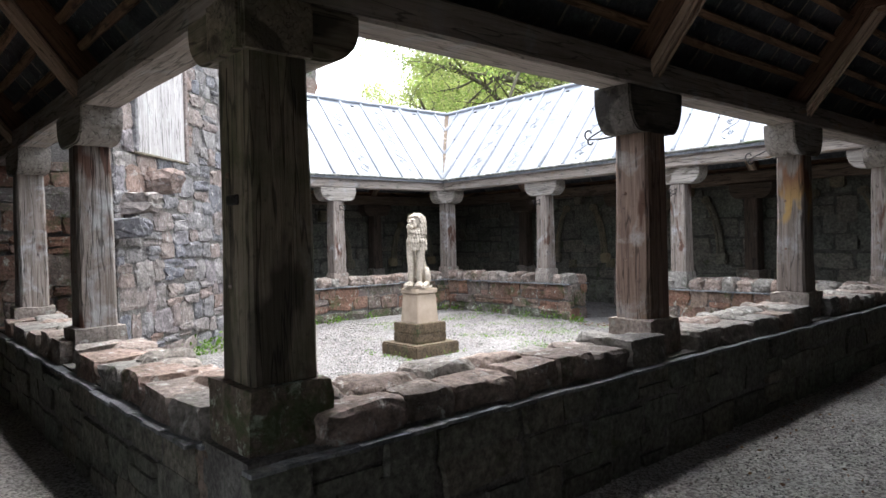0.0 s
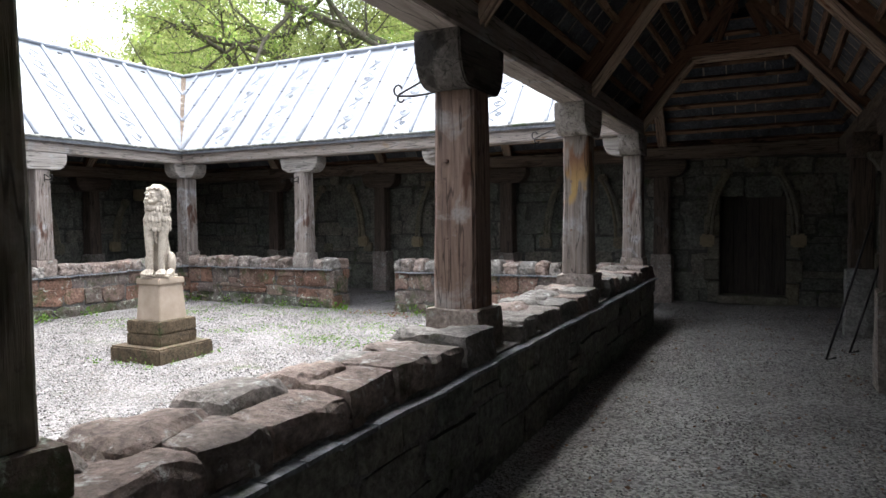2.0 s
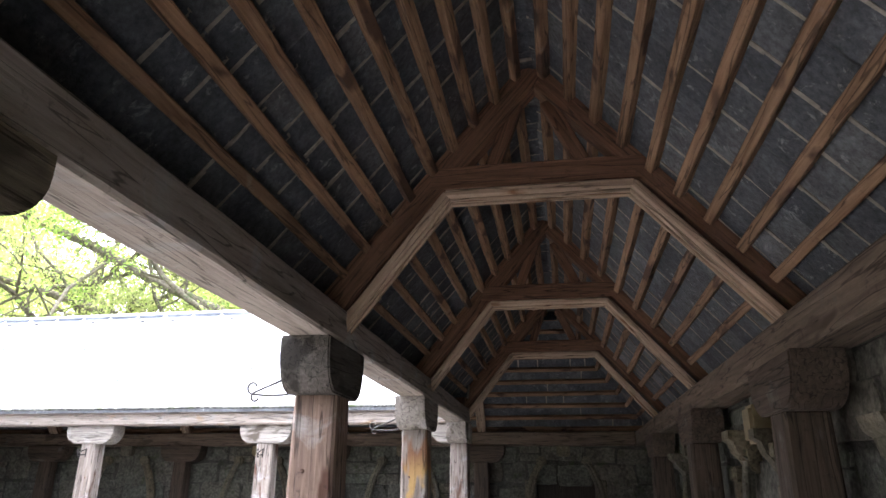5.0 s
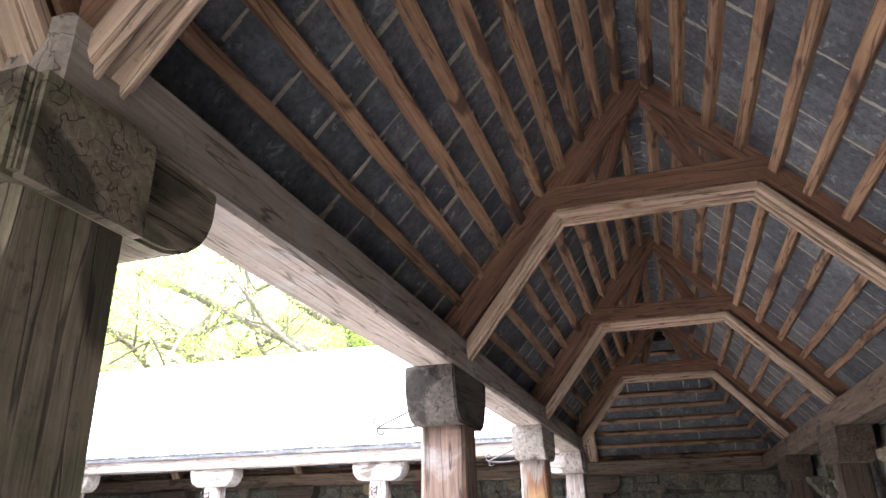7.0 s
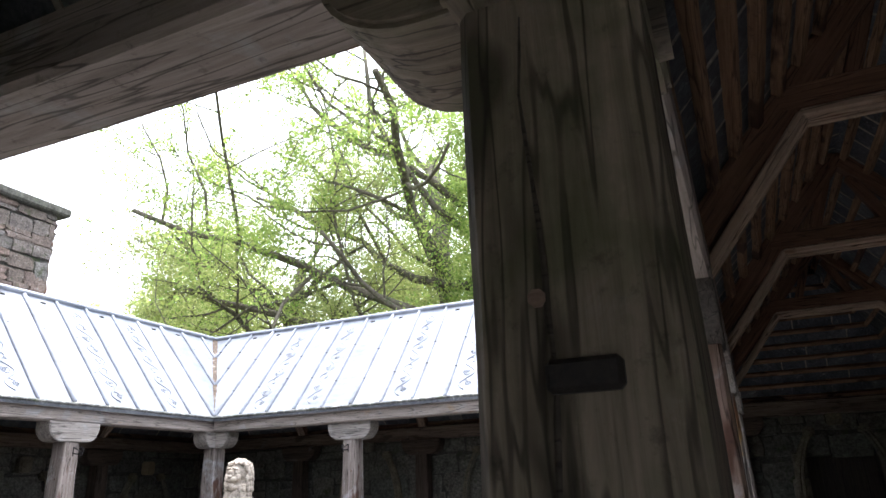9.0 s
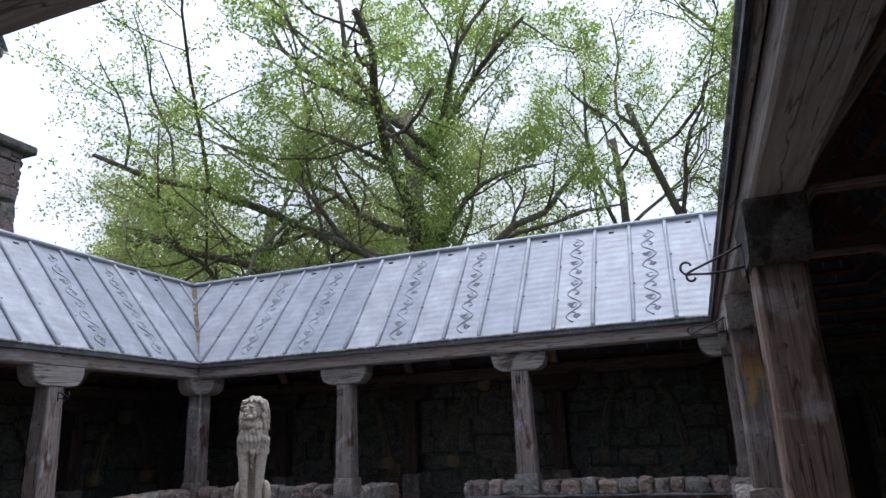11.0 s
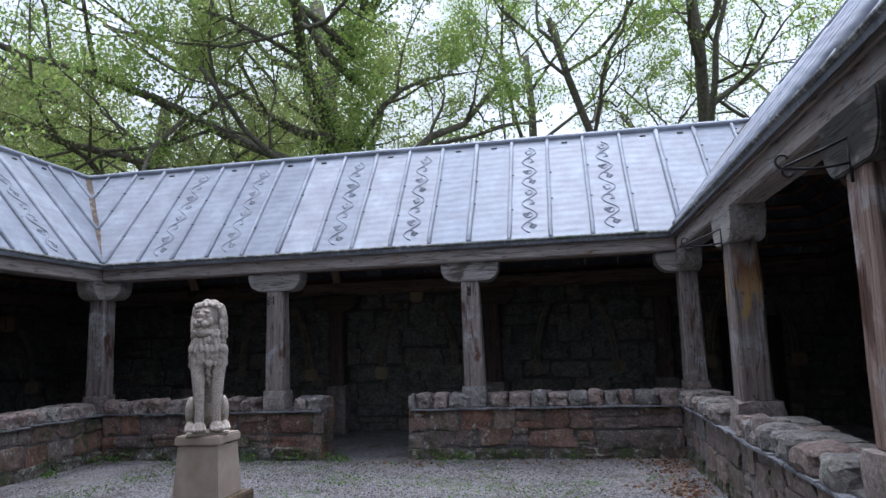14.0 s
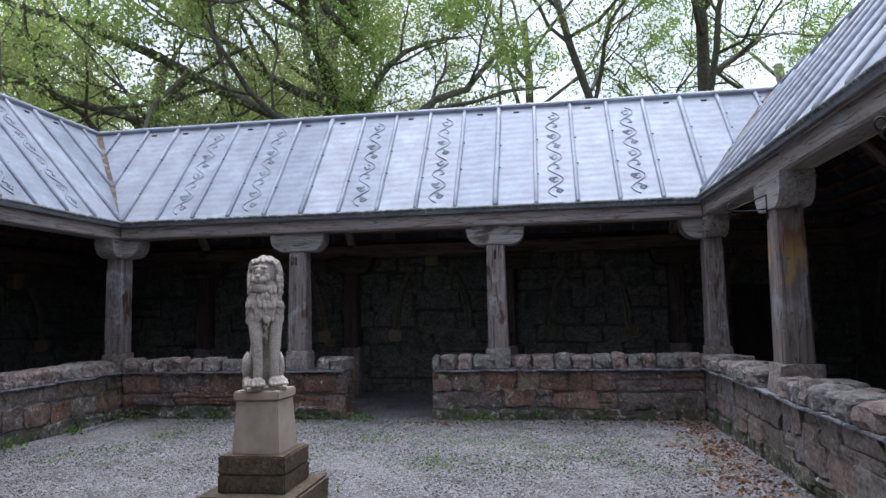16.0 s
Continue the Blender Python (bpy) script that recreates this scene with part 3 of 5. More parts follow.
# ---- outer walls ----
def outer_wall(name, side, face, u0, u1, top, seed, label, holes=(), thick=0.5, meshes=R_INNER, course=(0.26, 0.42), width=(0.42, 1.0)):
    m = side_pose(side)
    bm = bmesh.new()
    cuts = sorted({u0, u1, *(h[0] for h in holes), *(h[1] for h in holes)})
    for a, b in zip(cuts, cuts[1:]):
        z = G - 0.1
        solids = [(z, top)]
        for h0, h1, z0, z1 in holes:
            if h0 <= a and b <= h1:
                solids = [(z1, top)]
        for za, zb in solids:
            bmesh.ops.create_cube(bm, size=1.0, matrix=Matrix.Translation(((a + b) / 2, face + 0.014 + thick / 2, (za + zb) / 2)) @ Matrix.Diagonal((b - a, thick, zb - za, 1)))
    bm.transform(m)
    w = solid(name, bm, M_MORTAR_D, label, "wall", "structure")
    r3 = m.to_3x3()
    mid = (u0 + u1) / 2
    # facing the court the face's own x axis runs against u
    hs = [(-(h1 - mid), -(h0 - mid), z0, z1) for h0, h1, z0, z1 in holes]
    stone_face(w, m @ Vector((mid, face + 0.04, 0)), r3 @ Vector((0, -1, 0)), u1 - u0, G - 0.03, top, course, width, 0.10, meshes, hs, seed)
    return w


DOOR = (5.82, 6.96, 2.20)
outer_wall("wall_north", "north", BACK, -8.6, 8.6, 2.95, 71, "rubble back wall of the north walk, grey stone darkened with painted shade", [(DOOR[0] - CX, DOOR[1] - CX, G - 0.1, DOOR[2])])
outer_wall("wall_east", "east", BACK, -8.1, 8.6, 2.95, 81, "rubble back wall of the east walk, darkened with painted shade")
# a wide unseen gap is added in the south wall to light the walk
outer_wall("wall_south", "south", BACK, -4.9, 3.4, 2.95, 91, "rubble back wall of the south walk, darkened with painted shade", course=(0.28, 0.4), width=(0.6, 1.1))
outer_wall("wall_south_end", "south", BACK, -8.6, -7.1, 2.95, 92, "short stretch of shade-darkened rubble wall beside the added unseen gap", course=(0.28, 0.4), width=(0.5, 0.9))
outer_wall("wall_west", "west", BACK, -0.5, 8.1, 2.95, 95, "dark rubble back wall of the west walk", course=(0.28, 0.4), width=(0.5, 1.0))


# ---- church wall at the south-west corner of the court ----
CH_A, CH_B = Vector((-1.69, -4.05, 0)), Vector((-4.77, -0.77, 0))


def church():
    d = (CH_B - CH_A).normalized()
    n = Vector((-d.y, d.x, 0))
    if n.x < 0:
        n = -n
    length = (CH_B - CH_A).length
    top = 7.6
    pts = [CH_A, CH_B, Vector((-9.5, -0.77, 0)), Vector((-9.5, -8.6, 0)), Vector((-3.45, -8.6, 0)), Vector((-3.45, -4.05, 0))]
    inset = [p - n * 0.0 for p in pts[:2]] + pts[2:]
    bm = bmesh.new()
    f = bm.faces.new([bm.verts.new((p.x, p.y, G - 0.1)) for p in inset])
    r = bmesh.ops.extrude_face_region(bm, geom=[f])
    bmesh.ops.translate(bm, vec=(0, 0, top - G), verts=[v for v in r["geom"] if isinstance(v, bmesh.types.BMVert)])
    bmesh.ops.recalc_face_normals(bm, faces=bm.faces[:])
    w = solid("wall_church", bm, M_MORTAR, "tall church wall of blue-grey rubble beside the court", "church wall", "structure")
    mid = (CH_A + CH_B) / 2
    ux = n.cross(Vector((0, 0, 1)))
    # niche with a limewashed board, given along the wall from its foot near the walk
    ref = Vector((-2.58, -3.1, 0))
    sgn = 1 if ux.dot(d) > 0 else -1
    u_ref = (ref - mid).dot(ux)
    h = sorted((u_ref + sgn * -0.86, u_ref + sgn * 0.68))
    stone_face(w, mid - n * 0.03, n, length, G - 0.03, 6.2, (0.19, 0.36), (0.26, 0.62), 0.12, R_GREY, [(h[0], h[1], 3.02, 5.2)], 101, limit=299, gap=0.008)
    c = mid + ux * (h[0] + h[1]) / 2
    turn = Matrix(((ux.x, n.x, 0, c.x), (ux.y, n.y, 0, c.y), (0, 0, 1, 0), (0, 0, 0, 1)))
    nb = thing("boarded_window", "limewashed boarded window with a stone sill in the church wall", "window", at=turn)
    wd = h[1] - h[0]
    for i in range(4):
        part("board", beam_bm(2.1, wd / 4 - 0.006, 0.03, 0.004, 6, 0.003, i), M_PANEL, nb, "", Matrix.Translation((-wd / 2 + wd * (i + 0.5) / 4, 0.022, 4.1)) @ Matrix.Rotation(math.pi / 2, 4, "Y") @ Matrix.Rotation(math.pi / 2, 4, "X"))
    part("sill", box_bm(wd + 0.04, 0.09, 0.035, (0, 0.02, 3.03), 0.01), M_CARVED, nb)
    for s in (-1, 1):
        part("jamb", box_bm(0.07, 0.1, 2.1, (s * (wd / 2 - 0.03), 0.03, 4.1), 0.01), M_GREY, nb)
    # stepped corbels, each a projecting block
    for i, (x, y, z, sx, sz) in enumerate(((-2.60, -3.08, 2.78, 0.72, 0.32), (-2.18, -3.52, 2.46, 0.56, 0.28), (-1.98, -3.74, 2.14, 0.40, 0.26))):
        p = Vector((x, y, z - 0.13 - 0.03 * i)) - d * (0.42 + 0.02 * i)
        sx *= (0.62, 0.66, 0.52)[i]
        ob = new("stone_corbel", R_GREY[i])
        ob.matrix_world = Matrix(((ux.x * sx, n.x * 0.52, 0, p.x + n.x * 0.2), (ux.y * sx, n.y * 0.52, 0, p.y + n.y * 0.2), (0, 0, sz, p.z), (0, 0, 0, 1)))
        tagged(ob, "rough projecting stone corbel in the church wall", "corbel", "stepped corbels")
    # eaves gutter that runs past the corner
    e0, e1 = CH_A + n * 0.28 + Vector((0, 0, 7.42)), CH_B + n * 0.28 + d * 0.62 + Vector((0, 0, 7.42))
    eg = thing("eaves_gutter", "dark lead-lined eaves gutter of the church roof", "gutter", at=Matrix.Identity(4))
    part("trough", beam_bm((e1 - e0).length, 0.26, 0.2, 0.05, 8, 0.01, 4), M_LEAD_EDGE, eg, "", between(e0, e1))
    part("lip", beam_bm((e1 - e0).length + 0.08, 0.34, 0.05, 0.015, 8, 0.01, 5), M_LEAD, eg, "", Matrix.Translation((0, 0, 0.12)) @ between(e0, e1))
    rb = bmesh.new()
    rp = [CH_A + n * 0.1, CH_B + n * 0.1 + d * 0.3, Vector((-9.6, -0.3, 0)), Vector((-9.6, -8.7, 0)), Vector((-3.2, -8.7, 0)), Vector((-3.2, -4.05, 0))]
    base = [rb.verts.new((p.x, p.y, top)) for p in rp]
    apex = rb.verts.new((-7.0, -5.0, top + 3.5))
    rb.faces.new(base[::-1])
    for i in range(len(base)):
        rb.faces.new((base[i], base[(i + 1) % len(base)], apex))
    bmesh.ops.recalc_face_normals(rb, faces=rb.faces[:])
    solid("church_roof", rb, M_SLATE, "grey slate roof of the church", "roof", "structure")
    # return walls
    stone_face(w, Vector((-3.40, -6.05, 0)), Vector((1, 0, 0)), 4.0, G - 0.03, 3.0, (0.26, 0.38), (0.4, 0.8), 0.11, R_SAND, [], 103)
    # pointed arch on the end of the south walk
    ar = thing("blind_arch", "pale carved stone arch at the end of the walk", "arch", at=Matrix.Translation((-3.33, -6.9, 0)))
    pts = [Vector((0, -0.85, G)), Vector((0, -0.85, 1.4))] + [Vector((0, -0.85 * math.cos(t), 1.4 + 1.1 * math.sin(t))) for t in [math.pi * k / 12 for k in range(1, 12)]] + [Vector((0, 0.85, 1.4)), Vector((0, 0.85, G))]
    for rad, off, z in ((0.12, 0.0, 0), (0.07, 0.1, 0)):
        vs, fs = [], []
        tube(vs, fs, [p * 1.0 + Vector((off, 0, 0)) for p in pts], [rad] * len(pts), 8)
        part("arch_roll", data_mesh("arch_roll", vs, fs, M_PALE), None, ar)
    part("infill", box_bm(0.05, 1.6, 2.2, (0.0, 0, 1.1)), M_PALE, ar)


church()

# chimney stack rising beyond the west walk
ch = thing("chimney_stack", "dark rubble chimney stack with a flat stone cap", "chimney", at=Matrix.Translation((-9.55, 2.2, 0)))
part("stack", box_bm(1.9, 1.9, 8.0, (0, 0, 3.8)), M_MORTAR_D, ch)
for k, (nn, cc) in enumerate((((1, 0, 0), (0.96, 0, 0)), ((0, 1, 0), (0, 0.96, 0)), ((0, -1, 0), (0, -0.96, 0)))):
    stone_face(ch, cc, nn, 1.9, 3.5, 7.8, (0.25, 0.36), (0.3, 0.7), 0.1, R_SAND if k else R_EAST, [], 111 + k)
part("cap", box_bm(2.35, 2.35, 0.2, (0, 0, 7.9), 0.04), M_INNER, ch)


# ---- timber posts ----
def half_bolster(half=0.55, h=0.30, back=0.2, foot=0.22):
    """A bolster that is cut square behind the post and rounded at its far end."""
    full = bolster_profile(half, h, foot)
    return [(max(x, -back), z) for x, z in full if x > -back] + [(-back, -h), (-back, 0.0)]


def bolster_profile(half=0.55, h=0.30, foot=0.22):
    pts = [(-half, 0.0), (-half, -0.07)]
    for k in range(1, 9):
        t = math.pi / 2 * k / 8
        pts.append((-half + (half - foot) * (1 - math.cos(t)) * 0.92, -0.07 - (h - 0.07) * math.sin(t)))
    pts += [(-x, z) for x, z in reversed(pts)]
    return pts[::-1]


def shaft_bm(size, z0, z1, seed):
    """A chamfered, slightly tapered and uneven post, its length on local x."""
    L = z1 - z0
    bm = beam_bm(L, size, size, 0.022, 12, 0.010, seed)
    for v in bm.verts:
        t = v.co.x / L + 0.5
        k = 1.05 - 0.10 * t
        v.co.y *= k
        v.co.z *= k
    return bm


UPRIGHT = Matrix.Rotation(-math.pi / 2, 4, "Y")


def timber_post(x, y, axes, size, wood, label, seed, base_top=1.0, base=0.44, cap=0.30, half=0.45, cap_wood=None):
    at = Matrix.Translation((x, y, 0))
    p = thing("timber_post", label, "post", "cloister posts", at=at)
    r = random.Random(seed)
    part("base_stone", R_BASE_DARK[0] if seed == 1 else R_BASE[seed % 4], None, p, "rough squared stone block", Matrix.Translation((0, 0, (0.66 + base_top) / 2)) @ Matrix.Rotation((seed % 4) * math.pi / 2, 4, "Z") @ Matrix.Diagonal((base, base, base_top - 0.66 + 0.02, 1)))
    part("shaft", shaft_bm(size, base_top - 0.01, PLATE_Z0 - cap + 0.02, seed), wood, p, "", Matrix.Translation((0, 0, (base_top + PLATE_Z0 - cap + 0.01) / 2)) @ UPRIGHT)
    for i, ax in enumerate(axes):
        prof = bolster_profile(half, cap) if ax in "xy" else half_bolster(half, cap, size / 2 + 0.03 + 0.006 * i)
        bm = prism_bm(prof, size + 0.035 - 0.012 * i, 0.012)
        turn = Matrix.Rotation({"x": 0, "y": math.pi / 2, "E": 0, "N": math.pi / 2, "W": math.pi, "S": -math.pi / 2}[ax], 4, "Z")
        part("bolster", bm, cap_wood or (M_CAP if wood != M_POST_GREEN else M_POST_GREEN), p, "round-ended timber bolster", Matrix.Translation((0, 0, PLATE_Z0 - 0.001 * i)) @ turn)
    for k in range(2):
        s = r.choice((-1, 1))
        part("peg", box_bm(0.028, 0.03, 0.028, (0.05 * s, -size / 2 * 0.98, 1.5 + 0.55 * k), 0.008), M_POST_RED, p)
    return p


PE, PW, PN, PS = CX + A, CX - A, CY + NORTH_POST, CY - A
Q = 1.61
timber_post(PE - 0.014, PS - 0.022, "WN", 0.345, M_POST_GREEN, "thick corner post of oak, green with algae, cracked", 1, 1.02, 0.48, 0.27, 0.48)
corner = bpy.data.objects["timber_post"]
# dark block stands for the shaded hollow of a mortise slot
part("staple", box_bm(0.115, 0.03, 0.05, (0.014, -0.176, 1.925), 0.008), M_IRON, corner, "dark block in place of a shaded mortise slot")


def crack(parent, x, y, z0, z1, seed, wide=0.005, axis="x"):
    """A drying crack: a thin dark wandering groove line in the face."""
    r = random.Random(seed)
    vs, fs = [], []
    n = 16
    pts = []
    off = 0.0
    for k in range(n + 1):
        off += r.uniform(-0.008, 0.008)
        q = z0 + (z1 - z0) * k / n
        pts.append(Vector((x + off, y, q)) if axis == "x" else Vector((x, y + off, q)))
    tube(vs, fs, pts, [wide * (0.3 + math.sin(math.pi * k / n)) * r.uniform(0.6, 1.1) for k in range(n + 1)], 5)
    part("crack", data_mesh("crack", vs, fs, M_DOOR), None, parent, "dark drying crack")


crack(corner, -0.02, -0.166, 1.3, 2.58, 4, 0.006)
crack(corner, 0.06, -0.17, 1.06, 1.9, 5, 0.004)
crack(corner, 0.168, 0.03, 1.2, 2.3, 6, 0.004, "y")
timber_post(PE - 0.02, CY - EAST_U[1], "y", 0.31, M_POST_RED, "red-brown weathered oak post on a stone block", 2, cap=0.36, half=0.40, cap_wood=M_CAP_DARK)
timber_post(PE - 0.02, CY - EAST_U[2], "y", 0.30, M_POST_STAIN, "grey oak post with an orange-yellow stain", 3, cap=0.34, half=0.42)
timber_post(PE, PN, "WS", 0.29, M_POST, "pale grey weathered oak corner post", 4, base=0.37)
timber_post(CX + Q, PN, "x", 0.29, M_POST, "pale weathered oak post on a stone block", 5, base=0.37)
timber_post(CX - Q, PN, "x", 0.29, M_POST, "grey oak post with a dark brown side", 6, base=0.37)
timber_post(PW, PN, "ES", 0.31, M_POST, "grey oak post in the inner corner", 7, base=0.37)
timber_post(PW, CY + Q, "y", 0.30, M_POST, "pale weathered oak post on the west wall", 8, base=0.37)
timber_post(1.32, PS, "x", 0.30, M_POST, "pale weathered oak post with peeling surface", 9)
timber_post(-1.55, PS, "x", 0.30, M_POST, "pale weathered oak post at the wall's end", 10)


# ---- plates and back plates ----
def plates():
    zc, h = (PLATE_Z0 + PLATE_Z1) / 2, PLATE_Z1 - PLATE_Z0
    rows = (("east", -4.99, 4.99), ("west", -0.55, 4.99), ("north", -4.688, 4.688), ("south", -4.688, 3.39))
    for side, u0, u1 in rows:
        m = side_pose(side)
        L = u1 - u0
        ob = solid("wall_plate", beam_bm(L, 0.30, h, 0.02, 30, 0.006, len(side)), M_PLATE, "long squared oak plate carried by the posts", "beam", m=m @ Matrix.Translation(((u0 + u1) / 2, A, zc)))
        ob["group"] = "plates over the posts"
    for side, face in (("east", BACK), ("north", BACK), ("south", BACK), ("west", BACK)):
        m = side_pose(side)
        e = BACK - 0.31 if side in ("north", "south") else BACK - 0.01
        u0, u1 = (-0.55 if side == "west" else -e), (3.4 if side == "south" else e)
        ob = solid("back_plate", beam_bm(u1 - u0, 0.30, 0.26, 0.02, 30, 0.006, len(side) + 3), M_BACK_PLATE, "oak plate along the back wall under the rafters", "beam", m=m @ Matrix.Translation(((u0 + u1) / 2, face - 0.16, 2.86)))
        ob["group"] = "back plates"


plates()


def wall_post(x, y, turn, seed, label="dark oak wall post on a stone block"):
    p = thing("wall_post", label, "post", "posts along the back walls", at=Matrix.Translation((x, y, 0)) @ Matrix.Rotation(turn, 4, "Z"))
    part("base_stone", R_BASE[seed % 4], None, p, "rough stone block", Matrix.Translation((0, 0, 0.42)) @ Matrix.Diagonal((0.40, 0.38, 0.96, 1)))
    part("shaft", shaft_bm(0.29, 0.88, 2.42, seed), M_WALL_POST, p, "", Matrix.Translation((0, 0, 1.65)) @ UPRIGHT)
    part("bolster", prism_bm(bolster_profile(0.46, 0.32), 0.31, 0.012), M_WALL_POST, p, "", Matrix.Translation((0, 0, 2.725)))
    return p


for k, u in enumerate(POSTS):
    wall_post(WALL_E - 0.24, CY - EAST_U[k], math.pi / 2, 20 + k)
    wall_post(CX + u, WALL_N - 0.24, 0, 30 + k, "grey oak wall post on a stone block")
    if u > -3:
        wall_post(CX + u, WALL_S + 0.24, 0, 40 + k)
    if u > 0:
        wall_post(WALL_W + 0.24, CY + u, math.pi / 2, 50 + k)


# ---- roofs ----
def w_z(w):
    return EAVE_Z + SLOPE * (w - EAVE) if w <= RIDGE else RIDGE_Z - (RIDGE_Z - OUT_Z) / (OUT - RIDGE) * (w - RIDGE)


def ends_at(side, w):
    """Where a line along the side at distance w from the middle begins and ends."""
    lo, hi = -w, w
    if side == "west":
        lo = -0.55
    if side == "south":
        hi = 3.45
    return lo, hi


def slab(side, w0, w1, lift0, lift1):
    bm = bmesh.new()
    vs = []
    for lift in (lift0, lift1):
        for w in (w0, w1):
            lo, hi = ends_at(side, w)
            vs += [bm.verts.new((lo, w, w_z(w) + lift)), bm.verts.new((hi, w, w_z(w) + lift))]
    for q in ((0, 1, 3, 2), (4, 6, 7, 5), (0, 4, 5, 1), (2, 3, 7, 6), (0, 2, 6, 4), (1, 5, 7, 3)):
        bm.faces.new([vs[i] for i in q])
    bmesh.ops.recalc_face_normals(bm, faces=bm.faces[:])
    return bm


def scroll_mesh(length):
    """Vine with curls and grapes cast on a lead panel, lying in local x (along) and y (across)."""
    vs, fs = [], []
    n = max(3, round(length / 0.30))
    pitch = length / n
    pts = [Vector((i / 90 * length, 0.115 * math.sin(math.pi * i / 90 * n), 0)) for i in range(91)]
    tube(vs, fs, pts, [0.013] * 91, 5)
    for k in range(n):
        s = -1 if k % 2 else 1
        # a tendril leaves the stem and curls back inside the bend
        c = Vector((pitch * (k + 0.5), 0.0, 0))
        curl = []
        for j in range(12):
            a = (1.1 + 4.0 * j / 11) * s
            rr = 0.085 * (1 - 0.62 * j / 11)
            curl.append(c + Vector((0.01 + rr * math.sin(a), rr * math.cos(a) * 0.9 - 0.01 * s, 0)))
        tube(vs, fs, curl, [0.0115 - 0.0003 * j for j in range(12)], 5)
        if (k // 2) % 2 == 0:
            for a, b in ((0.042, 0), (0.016, 0.024), (0.016, -0.024), (-0.012, 0.042), (-0.012, 0), (-0.012, -0.042), (-0.038, 0.022), (-0.038, -0.022)):
                q = c + Vector((-a, b - 0.055 * s, 0))
                tube(vs, fs, [q + Vector((0, 0, -0.01)), q + Vector((0, 0, 0.006)), q + Vector((0, 0, 0.014))], [0.0165, 0.0155, 0.006], 6)
        else:
            for a in (-0.8, 0, 0.8):
                o = c + Vector((0, -0.03 * s, 0))
                e = o + Vector((0.055 * math.sin(a), -0.055 * s * math.cos(a), 0))
                tube(vs, fs, [o, (o + e) / 2, e], [0.010, 0.018, 0.004], 5)
    vs = [Vector((p[0], p[1], p[2] * 0.8)) for p in vs]
    return data_mesh("vine_relief", vs, fs, M_LEAD)


